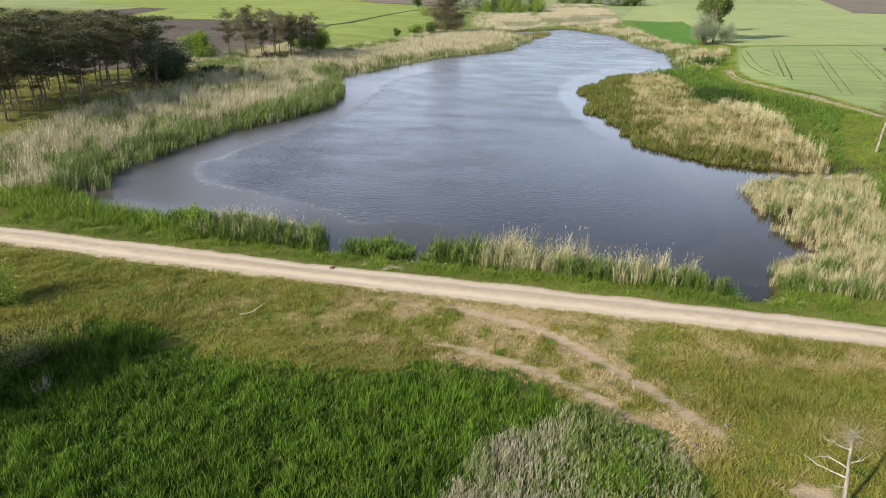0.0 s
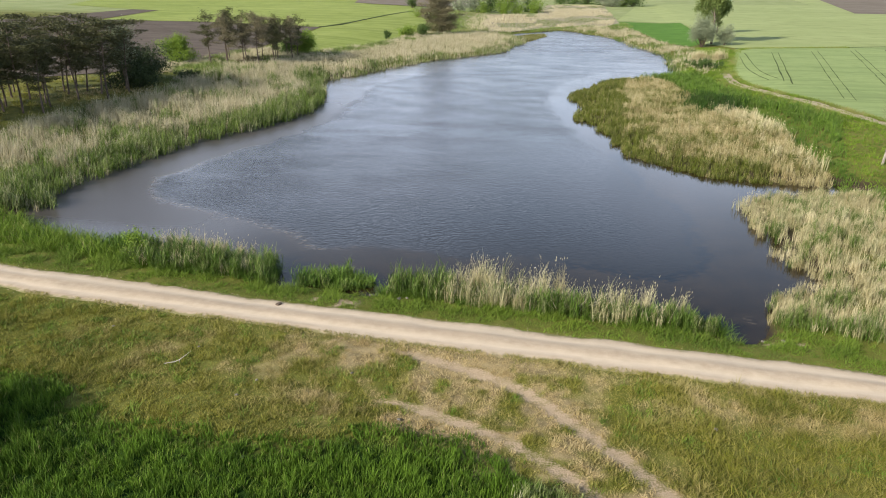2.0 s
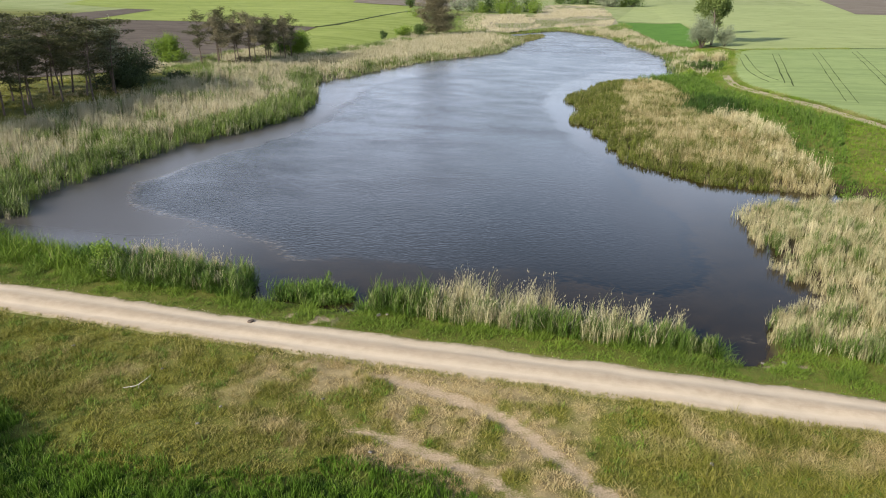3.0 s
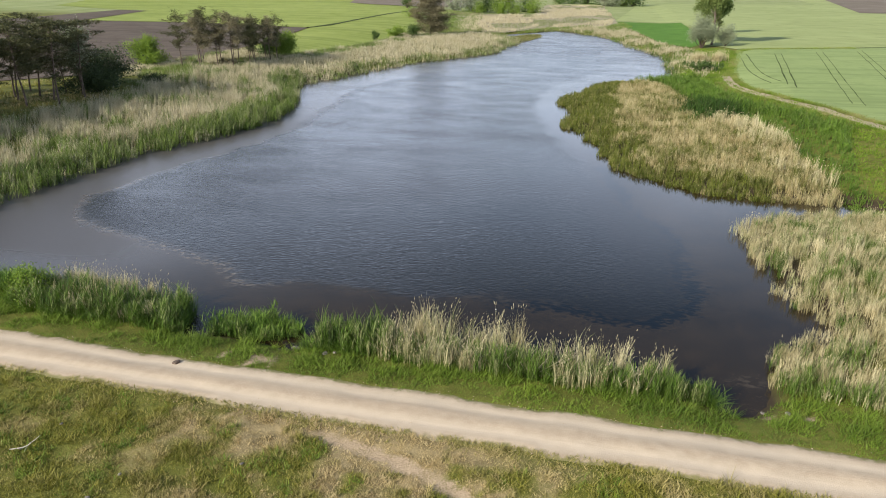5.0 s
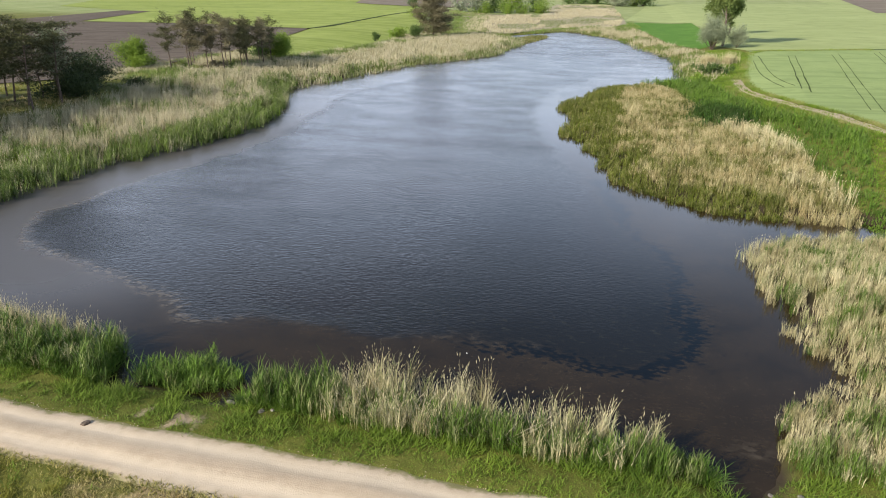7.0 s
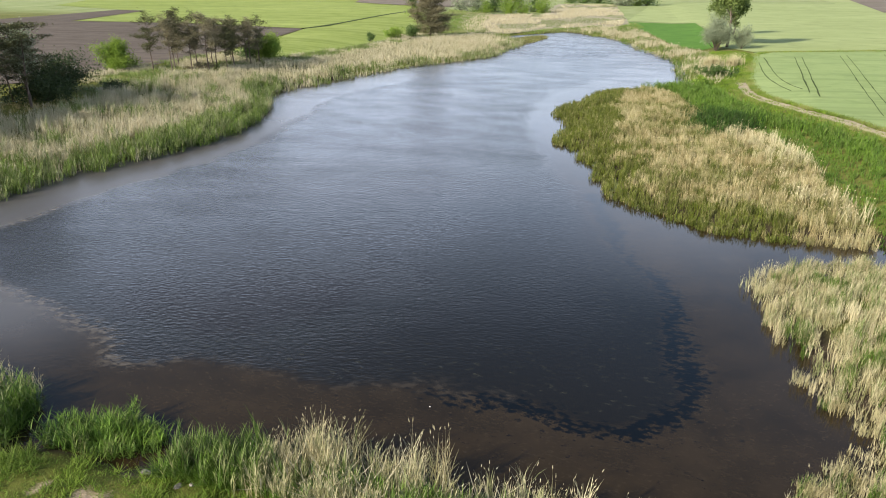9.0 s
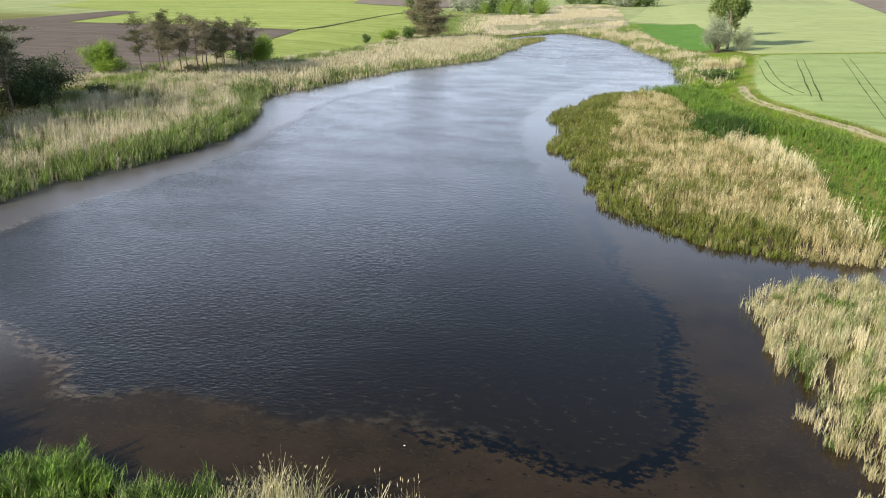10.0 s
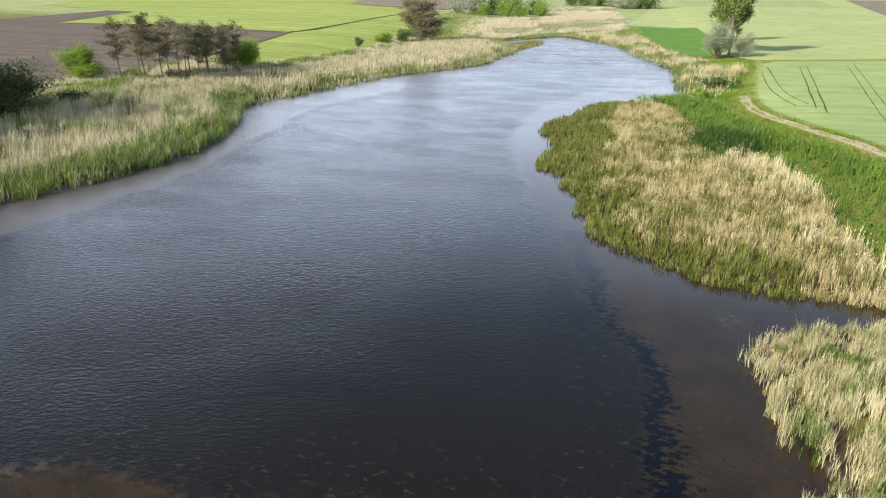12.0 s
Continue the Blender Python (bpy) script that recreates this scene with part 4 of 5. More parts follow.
bed("bulrush_bed", reeds(p, (0.72 + 0.12 * (1 - margin) + 0.3 * step((p[:, 0] - 17) / 4)) * (0.65 + 0.7 * cloud(p[:, 0], p[:, 1], 1.2, 94)), dry, 5, 0.026, 0.036, 0.1, 0.08, clump=6, spread=0.12, droop=0.8), OLIVE, "tawny dry bulrushes with an olive green fringe")
rim = rounded([(23, 73.4), (20.8, 73.2), (18.6, 79), (18.6, 88), (17.5, 97), (15.8, 103), (16.4, 107), (19.3, 105), (21.8, 97), (22.4, 88), (22.2, 79)])
p = strewn(rim, 22, 0.42, 4, 95)
bed("tall_pale_reeds", reeds(p, (0.7 + 2.0 * cloud(p[:, 0], p[:, 1], 2.2, 96) ** 1.3) * (0.9 + 0.15 * step((p[:, 1] - 90) / 6)), np.clip(rng.normal(0.85, 0.13, len(p)), 0, 1), 6, 0.035, 0.05, 0.3, 0.08, clump=7, spread=0.25, droop=0.6), STRAW, "taller pale dry reeds behind the bulrushes")

green_strip = np.array([(8, 137), (12.5, 132), (15.5, 115), (17, 106.5), (19.5, 104.5), (22, 96), (22.6, 86), (22, 77), (23, 71.5), (24.7, 66), (22.6, 57), (22.8, 52), (26.3, 46), (31, 41.4), (60, 40), (60, 52), (26.2, 64),
                        (24.6, 72), (26, 81), (29.3, 96), (27, 105), (22.4, 115.5), (19.6, 125), (18.5, 134), (14, 138)])
p = strewn(green_strip, 30)
p = p[p[:, 0] < 42]
bed("green_reed_strip", reeds(p, (1.1 + 0.6 * cloud(p[:, 0], p[:, 1], 4, 97)) * (0.3 + 0.7 * step((away(rim, p[:, 0], p[:, 1], True) - 3.0) / 4)), np.clip(rng.normal(0.02, 0.06, len(p)), 0, 1), 5, 0.04, 0.06, 0.0, 0.12, clump=7, spread=0.22), STRIP, "dense fresh green reeds behind the dry bed")

corner = rounded([(13.5, 139.5), (19.8, 136.8), (22.4, 130), (22.2, 141), (24.4, 150), (26.5, 160), (28.5, 172), (30.5, 186), (25, 192), (21, 189), (23.8, 166), (20, 150), (16.5, 144)])
p, out, tone = tufted(strewn(corner, 9), 5, 0.2)
grass("corner_grass", p, 0.45, 0.08, VERGE, "bright yellow-green grass at the wheat corner", 0.0, 0.3, 0.4, 1, way_out=out, tone=tone)

lime = np.array([(24.9, 72), (26.4, 64.5), (50, 55), (60, 52), (60, 66), (46, 76), (34.5, 91), (31, 104), (25.5, 118), (22.6, 127), (19.8, 126), (22.6, 115.5), (27.2, 105), (29.5, 96), (26.2, 81)])
p, out, tone = tufted(strewn(lime, 6), 5, 0.15)
grass("lime_meadow", p, 0.35, 0.07, VERGE, "bright yellow-green meadow beside the wheat path", 0.0, 0.4, 0.3, 1, way_out=out, tone=tone)

# beds on the west side
west = np.vstack([np.array(west_shore[-12:]) + (3, 0), [(-38, 50), (-44.3, 45.5), (-56, 55), (-57, 66), (-58.5, 78), (-57, 90), (-58.5, 104), (-60, 118), (-56, 127), (-47, 126)]])
p = rooted(west, 30)
d = away(shore, p[:, 0], p[:, 1], True)
keep = (cloud(p[:, 0], p[:, 1], 2.6, 98) > 0.3 + 0.15 * rng.random(len(p))) | (d < 6)
p, d = p[keep], d[keep]
mixed = cloud(p[:, 0], p[:, 1], 6, 99)
green = np.clip(step((5.2 + 5 * (mixed - 0.5) * 2 - d) / 2.0) + 0.9 * step((cloud(p[:, 0], p[:, 1], 4, 100) - 0.62) / 0.06), 0.06, 0.95)
dry = np.clip((rng.random(len(p)) > green) * 0.85 + rng.normal(0.08, 0.1, len(p)), 0, 1)
bed("west_reed_bed", reeds(p, (1.15 + 0.8 * cloud(p[:, 0], p[:, 1], 3, 101)), dry, 5, 0.03, 0.046, 0.3, 0.09, clump=7, spread=0.22), REED, "reeds green by the water, straw further up")

far_west = np.array([(-43, 116), (-39.9, 122), (-36.5, 134), (-31.5, 151), (-25, 161.4), (-18.5, 173), (-18.5, 184), (-16.4, 202), (-23, 215), (-34, 222), (-43, 214), (-47, 190), (-50, 165), (-53, 145), (-58, 132), (-57, 124)])
p = rooted(far_west, 10)
d = away(shore, p[:, 0], p[:, 1], True)
green = step((7 + 6 * (cloud(p[:, 0], p[:, 1], 7, 103) - 0.5) * 2 - d) / 5) * 0.7
dry = np.clip((rng.random(len(p)) > green) * 0.7 + rng.normal(0.2, 0.1, len(p)), 0, 1)
bed("far_west_reeds", reeds(p, 0.6 + 0.8 * cloud(p[:, 0], p[:, 1], 3, 104), dry, 4, 0.06, 0.09, 0.2, clump=5, spread=0.4), REED, "straw reeds along the far west shore")

far_east = np.array([(14.5, 140), (12.4, 158.8), (13.3, 174), (10.1, 186), (5.6, 199.7), (1.3, 222), (-6, 234), (-13, 246), (-6, 262), (4, 262), (9, 245), (15, 208), (21.5, 190), (24, 166), (22.5, 150), (20, 142)])
p = rooted(far_east, 7)
p = p[~((p[:, 0] > 17) & (p[:, 1] < 155) & (rng.random(len(p)) < 0.6))]
d = away(shore, p[:, 0], p[:, 1], True)
green = np.maximum(step((2.5 - d) / 2) * 0.5, 0.8 * step((cloud(p[:, 0], p[:, 1], 5, 107) - 0.52) / 0.08))
dry = np.clip((rng.random(len(p)) > green) * 0.95 + rng.normal(0, 0.1, len(p)), 0, 1)
bed("far_east_reeds", reeds(p, 0.45 + 0.8 * cloud(p[:, 0], p[:, 1], 3, 106), dry, 4, 0.06, 0.1, 0.2, clump=5, spread=0.4), REED, "pale straw reeds along the far east shore")

marsh = np.array([(-34, 222), (-47, 249), (-53, 316), (-29, 330), (-30, 434), (-3, 427), (4, 313), (3, 266), (-10, 256), (-17, 250), (-27, 228)])
p = strewn(marsh, 2.6, 0.42, 9, 104)
wet = cloud(p[:, 0], p[:, 1] * 0.35, 10, 105)
dry = np.clip((wet < 0.48) * 0.85 + rng.normal(0.1, 0.1, len(p)), 0, 1)
bed("marsh_reeds", reeds(p, 0.3 + 0.5 * dry, dry, 3, 0.12, 0.17, 0.0), REED, "straw coloured reed marsh beyond the pond")

margin_line = np.array([(-57, 100), (-67, 106), (-73.5, 110), (-72.5, 120), (-71, 140), (-68, 149), (-58.8, 149.5), (-54.8, 166), (-51.8, 190), (-53, 212), (-46, 222), (-41, 216), (-46, 190), (-49, 165), (-52, 145), (-56, 131), (-56, 122)])
p = strewn(margin_line, 7, 0.4, 3, 121)
p, out, tone = tufted(p, 6, 0.3)
grass("field_margin_grass", p, (0.35 + 0.6 * tone) * (0.6 + 0.8 * cloud(p[:, 0], p[:, 1], 4, 122)), 0.07, REED, "rough straw and green grass along the field margin",
      np.clip(step((cloud(p[:, 0], p[:, 1], 5, 123) - 0.4) / 0.12) * 0.8 + rng.normal(0.1, 0.15, len(p)), 0, 1), 0.25, 0.3, 1, way_out=out, tone=tone)
p = strewn([(-46, 214), (-53, 236), (-58, 262), (-64, 300), (-66, 322), (-48, 318), (-42, 262), (-33, 230), (-26, 230), (-17, 252), (-8, 258), (3, 268), (7, 290), (10, 262), (0, 250), (-10, 247), (-17, 238), (-22, 222), (-32, 216)], 2.0, 0.35, 6, 131)
p = p[to_shore(p[:, 0], p[:, 1]) > -0.8]
p, out, tone = tufted(p, 5, 0.4)
grass("marsh_grass", p, 0.55, 0.16, STRIP, "olive green rough grass round the reed marsh", np.clip(1.3 * cloud(p[:, 0], p[:, 1], 8, 132) - 0.1, 0, 1), 0.3, 0.3, 1, way_out=out, tone=tone)
heap = np.vstack([np.array((20.9, 164.5)) + rng.normal(0, 0.75, (260, 2)), np.array((24.6, 165)) + rng.normal(0, 0.6, (200, 2))])
bed("straw_heap_reeds", reeds(heap, np.full(len(heap), 2.3), np.clip(rng.normal(0.9, 0.1, len(heap)), 0, 1), 4, 0.05, 0.08, 0.3, 0.2), STRAW, "two tall pale straw clumps at the wheat corner")
path_line = rounded([(23.4, 146), (22.7, 136), (23.4, 129), (26, 121), (30.5, 109), (34.3, 95), (46, 78), (80, 60)], False)
k = rng.integers(0, len(path_line) - 1, 5200)
p = path_line[k] + (path_line[k + 1] - path_line[k]) * rng.random((len(k), 1))
side = (path_line[k + 1] - path_line[k]) / np.linalg.norm(path_line[k + 1] - path_line[k], axis=1)[:, None]
p = p + np.column_stack([-side[:, 1], side[:, 0]]) * (rng.choice((-1, 1), len(k)) * (1.05 + np.abs(rng.normal(0, 0.4, len(k)))) * (rng.random(len(k)) > 0.06))[:, None]
p, out, tone = tufted(p, 5, 0.2)
grass("path_grass", p, 0.4, 0.07, VERGE, "rough grass growing over the path edges", np.clip(1.6 * cloud(p[:, 0], p[:, 1], 3, 133) - 0.4, 0, 1), 0.35, 0.3, 1, way_out=out, tone=tone)
# extra reeds, coloured dark for the shade behind the tall pale reeds
shade_at = np.array([(17.0, 109.0), (18.2, 113.4), (20.2, 102.7), (21.7, 95.8), (23.6, 91.4)])
p = np.repeat(shade_at, (1300, 900, 1000, 700, 500), 0)
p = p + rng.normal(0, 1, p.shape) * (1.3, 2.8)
bed("shade_reed_patch", reeds(p, np.full(len(p), 1.35), np.zeros(len(p)), 6, 0.04, 0.06, 0.0, 0.1, clump=8, spread=0.3), SHADY, "added reeds coloured dark for shade on the green strip")
edge_line = rounded([(23.6, 144), (26, 155), (27.3, 165), (30.8, 185.4), (43, 190.4), (57, 196)], False)
k = rng.integers(0, len(edge_line) - 1, 1500)
p = edge_line[k] + (edge_line[k + 1] - edge_line[k]) * rng.random((len(k), 1)) + rng.normal(0, 0.5, (len(k), 2))
p, out, tone = tufted(p, 5, 0.3)
grass("wheat_edge_grass", p, 0.4, 0.1, VERGE, "rough yellow-green grass along the wheat edge", np.clip(1.6 * cloud(p[:, 0], p[:, 1], 3, 135) - 0.4, 0, 1), 0.35, 0.3, 1, way_out=out, tone=tone)
mat_line = rounded([(-27.5, 214), (-24, 206), (-21.5, 196), (-19.5, 200), (-17.5, 212), (-15, 226), (-18.5, 232), (-24, 222)])
p, out, tone = tufted(strewn(mat_line, 5), 5, 0.25)
base = np.column_stack([p, np.full(len(p), WATER - 0.05)])
me = blades(base, 0.6 * rng.uniform(0.5, 1.2, len(p)), 0.1, out, 0.3, 0.3, np.clip(rng.normal(0.25, 0.25, len(p)), 0, 1), 1, 0.8, None, tone)
bed("floating_sedge", me, OLIVE, "olive green sedge mat standing in shallow water")


# ---- trees ----
def limb(start, turn, rise, length, thick, bend=0.2, pieces=4):
    line, p = [Vector(start)], Vector(start)
    for i in range(pieces):
        turn += rng.normal(0, bend)
        rise += rng.normal(0.04, bend * 0.5)
        p = p + Vector((math.cos(turn) * math.cos(rise), math.sin(turn) * math.cos(rise), math.sin(rise))) * (length / pieces)
        line.append(p.copy())
    return line, [thick * (1 - 0.8 * i / pieces) for i in range(pieces + 1)]


def build_tree(name, trunks, branches, tufts, bark, foliage, spread, count, size, slim, label, category, flat=0.0):
    """An Empty at the foot with trunk, branches and crown under it."""
    root = tagged(new(name), label, category)
    holder = root
    for t in trunks:
        v, f, a = tube(*t, 8, 0.1)
        holder = part("trunk", mesh_of("trunk", v, f, bark, a, True), root)
    if branches:
        for b in branches:
            v, f, a = tube(*b, 4, 0.05)
            part("branch", mesh_of("branch", v, f, bark, a, True), holder)
    if count:
        v, f, a = leaves_at(tufts, spread, count, size, slim, flat)
        part("crown", mesh_of("crown", v, f, foliage, a), root)
    return root


def pine(tall, foliage, label, clear=0.42, wide=2.2, count=2600, swept=0.0, limbs=17, pad=(0.42, 0.42, 0.1), size=0.2, name="pine_tree"):
    """A bare trunk with uneven, flat pads of needles on rising limbs; swept: how far the wind has combed it to one side."""
    turn = rng.uniform(0, 6.28)
    lean = rng.uniform(0.02, 0.12)
    n = 8
    line, p = [Vector((0, 0, -0.2))], Vector((0, 0, -0.2))
    for i in range(n):
        p = p + Vector((math.cos(turn) * lean + rng.normal(0, 0.04) + swept * 0.12 * i / n, math.sin(turn) * lean + rng.normal(0, 0.04), 1)) * (tall / n)
        line.append(p.copy())
    radii = [0.11 * (1 - 0.85 * i / n) * tall / 8 for i in range(n + 1)]
    branches, tufts = [], []
    for i in range(limbs):
        f = clear + (0.98 - clear) * (i + rng.random()) / limbs
        k = min(int(f * n), n - 1)
        at = line[k].lerp(line[k + 1], f * n - k)
        reach = wide * (0.5 + 0.6 * math.sin(math.pi * min(1, (f - clear) / (1 - clear) * 0.75 + 0.2))) * rng.uniform(0.35, 1.15)
        heading = rng.uniform(0, 6.28) if rng.random() > swept else rng.normal(0, 0.8)
        b = limb(at, heading, rng.uniform(0.1, 0.55), reach, 0.04, 0.3)
        branches.append(b)
        tufts += [tuple(q) for q in b[0][2:]]
        tufts += [tuple(b[0][-1] + Vector((rng.normal(0, 0.45), rng.normal(0, 0.45), rng.normal(0.05, 0.1)))) for _ in range(2)]
    for i in range(4):
        k = int(rng.integers(2, 4))
        branches.append(limb(line[k], rng.uniform(0, 6.28), rng.uniform(-0.2, 0.3), rng.uniform(0.4, 1.2), 0.025, 0.3))
    tufts.append(tuple(line[-1]))
    return build_tree(name, [(line, radii)], branches, tufts, BARK, foliage, pad, count, size, 0.17, label, "tree", 0.5)


def bush(name, tall, wide, foliage, label, stems=9, count=3500, size=0.12, category="bush", low=0.15, slim=0.5):
    trunks, branches, tufts = [], [], []
    for i in range(stems):
        turn = 6.28 * i / stems + rng.uniform(-0.3, 0.3)
        b = limb((rng.normal(0, 0.1), rng.normal(0, 0.1), -0.1), turn, rng.uniform(0.5, 1.4), tall * rng.uniform(0.65, 0.95), 0.05 * tall / 3, 0.3, 5)
        pts = [Vector((q.x * wide / tall, q.y * wide / tall, min(max(q.z, -0.1), tall * 0.93))) for q in b[0]]
        branches.append((pts, b[1]))
        for q in pts[1:]:
            if q.z > tall * low:
                tufts.append(tuple(q))
                for j in range(2):
                    tufts.append((q.x + rng.normal(0, wide * 0.14), q.y + rng.normal(0, wide * 0.14), min(tall * 0.97, max(tall * low, q.z + rng.normal(0, tall * 0.08)))))
    k = min(wide, tall) * 0.1
    return build_tree(name, trunks, branches, tufts, BARK, foliage, (k, k, k), count, size, slim, label, category)


def tall_tree(tall, wide, foliage, label, count=6000, low=0.25, size=0.2):
    n = 8
    line = [Vector((0.25 * math.sin(i * 0.9), 0.2 * math.cos(i * 1.3), tall * 0.9 * i / n - (0.2 if i == 0 else 0))) for i in range(n + 1)]
    radii = [0.3 * (1 - 0.88 * i / n) * tall / 15 for i in range(n + 1)]
    branches, tufts = [], []
    for i in range(26):
        f = rng.uniform(low, 0.97)
        at = line[0].lerp(line[-1], f)
        b = limb(at, rng.uniform(0, 6.28), rng.uniform(0.35, 0.9), wide * rng.uniform(0.5, 1.0) * (1.15 - 0.55 * f), 0.07, 0.25, 5)
        branches.append(b)
        tufts += [tuple(q) for q in b[0][2:]]
        tufts += [tuple(Vector(q) + Vector((rng.normal(0, 0.5), rng.normal(0, 0.5), rng.normal(0.2, 0.5)))) for q in b[0][3:]]
    return build_tree("broadleaf_tree", [(line, radii)], branches, tufts, BARK, foliage, (0.5, 0.5, 0.42), count, size, 0.55, label, "tree")


def stand(ob, x, y, grow=1.0, turn=0.0, sink=0.0):
    ob.matrix_basis = stood(x, y, grow, turn, sink)
    return ob


def stood(x, y, grow=1.0, turn=0.0, sink=0.0):
    z = float(height(np.array([x]), np.array([y]))[0]) - sink
    return Matrix.Translation((x, y, z)) @ Matrix.Rotation(turn, 4, "Z") @ Matrix.Diagonal((grow, grow, grow, 1))


dark_label = "tall dark pine with bare lower trunk in a grove"
dull_label = "wind-bent pine with thin rusty brown crown"
dark_pines = [pine(9.0, PINE, dark_label, 0.32, 2.7, 3900, 0.15) for _ in range(5)]
dull_pines = [pine(7.8, DULL_PINE if i % 3 else PINE, dull_label, 0.36, 1.9, 3400, 0.5, 24, (0.3, 0.3, 0.14), 0.18) for i in range(5)]
grove_one = [(-61.9, 65.1), (-62.3, 67.7), (-62.8, 70.8), (-62.7, 74.8), (-61, 76), (-62.6, 79.1), (-62.5, 83.9), (-68.4, 88.6), (-62.9, 88.8), (-60.2, 86.5), (-66.2, 86.7), (-71.2, 82.5), (-71.3, 80),
             (-66, 66), (-66.5, 72), (-67, 77), (-70, 69), (-71, 75), (-75, 78), (-75, 71), (-74, 86), (-70, 93), (-65, 93.5), (-78, 83), (-76, 92), (-61.5, 60), (-65.5, 61.5), (-64.5, 69), (-65, 74.5), (-69, 72), (-64.5, 80.5), (-68, 82), (-72, 89), (-66, 90), (-61, 92), (-73, 67), (-69.5, 64)]
grove_two = [(-66.3, 122.8), (-63.4, 123.5), (-59.2, 127.2), (-57.2, 129.3), (-63.4, 135.1), (-63.2, 130.2), (-66.2, 129.5), (-60.7, 137.5), (-59.1, 139.2), (-61, 132.5), (-58.6, 134), (-56.8, 136.5), (-61.5, 126), (-65, 126.5), (-62, 139), (-57.6, 141)]


def plant(kinds, places, low, high, group, spin=3.14):
    used = set()
    for i, (x, y) in enumerate(places):
        k = kinds[i % len(kinds)]
        m = stood(x, y, rng.uniform(low, high), rng.uniform(-spin, spin))
        ob = copy_thing(k, m) if i % len(kinds) in used else k
        ob.matrix_basis = m
        used.add(i % len(kinds))
        tagged(ob, group=group)


plant(dark_pines, grove_one, 0.88, 1.12, "pines of the dark grove")
plant(dull_pines, grove_two, 0.88, 1.16, "pines of the thin grove", 0.5)

stand(tall_tree(9.2, 2.0, GREY, "pale grey-green willow above the pines", 4200, 0.45, 0.12), -62.2, 93)
stand(bush("dark_bush", 5.2, 7.5, DUSKY, "broad dark green bush at the end of the grove", 12, 11000, 0.14), -65.2, 100.5)
stand(bush("dark_bush", 3.6, 6.0, DUSKY, "broad dark green bush at the end of the grove", 10, 7000, 0.14), -62.2, 96)
stand(bush("dark_bush", 1.6, 4.2, DUSKY, "low dark green bush among the reeds", 8, 1600, 0.14), -60.2, 106)
stand(bush("round_bush", 4.6, 4.4, FRESH, "round bright green bush by the ploughed field", 14, 15000, 0.12), -71.8, 121.5)
stand(bush("round_bush", 4.8, 4.4, FRESH, "round bright green bush beside thin pines", 14, 14000, 0.12), -58.3, 145.5)
stand(bush("round_bush", 3.2, 3.6, GREEN, "green bush under thin pines", 8, 2200, 0.14), -60.8, 143)
stand(bush("low_bush", 1.1, 4.0, DULL_PINE, "low brown bush under thin pines", 8, 1400, 0.12), -61.5, 129)
stand(bush("small_bush", 2.4, 1.7, GREEN, "small upright green bush on the field edge", 6, 1100, 0.13), -53.7, 188.5)
stand(bush("round_bush", 3.4, 4.0, FRESH, "bright green bush beside a bushy pine", 8, 2200, 0.16), -51.5, 199.5)
stand(bush("round_bush", 3.8, 3.2, GREEN, "green bush beside a bushy pine", 8, 1800, 0.16), -48.6, 206)
big_pine = pine(9.2, DULL_PINE, "broad bushy brown-green pine by the reeds", 0.03, 5.4, 21000, 0.3, 64, (0.75, 0.75, 0.28), 0.3, "bushy_pine")
stand(big_pine, -45.6, 213)
stand(bush("small_tree", 5.4, 4.4, GREEN, "lone dark round tree far out in the fields", 8, 2200, 0.2, "tree", 0.2), -86, 333)
stand(bush("pollard_willow", 7.8, 5.2, GREY, "grey-leaved willow with a bare forked trunk", 12, 16000, 0.13, "tree", 0.3), 24.4, 193.5)
stand(bush("pollard_willow", 5.2, 3.6, GREY, "small grey-leaved willow under a tall poplar", 8, 5000, 0.12, "tree", 0.2), 29.6, 194.5)
stand(tall_tree(15.6, 8.2, POPLAR, "tall open green poplar at the field edge", 24000, 0.22, 0.22), 27.2, 199)
stand(tall_tree(12, 3.5, POPLAR, "green poplar behind a taller one", 3000, 0.3, 0.24), 32.4, 232)
stand(bush("low_bush", 2.0, 5.0, GREEN, "low dark green bush at the wheat corner", 9, 2400, 0.15), 20.6, 152)
stand(bush("low_bush", 1.5, 3.2, FRESH, "low green bush at the water corner", 8, 1500, 0.15), 17.4, 141.5)
hedge = [(-62, 322, 7, GREY), (-57, 330, 9, GREY), (-51, 336, 9, GREEN), (-46, 344, 10, FRESH), (-40, 348, 8, GREY), (-35, 350, 7, GREEN), (-31, 342, 7, FRESH), (-44, 330, 5, FRESH), (-38, 332, 5, FRESH), (-52, 322, 5, FRESH),
         (-66, 268, 4, FRESH), (-60, 272, 3, FRESH), (-28, 450, 9, GREEN), (-20, 455, 10, GREEN), (-12, 452, 9, GREEN), (-5, 446, 9, GREEN), (2, 424, 10, GREY), (8, 428, 9, FRESH), (13, 430, 12, GREEN), (-2, 432, 8, GREY)]
for x, y, tall, foliage in hedge:
    name = {GREY: "grey-green willow", GREEN: "dark green tree", FRESH: "bright green bush"}[foliage]
    ob = stand(bush("hedge_tree", tall, tall * 1.15, foliage, name + " in the far hedge", 8, 1300, 0.045 * tall, "tree", 0.05), x, y)
    tagged(ob, group="far hedge")

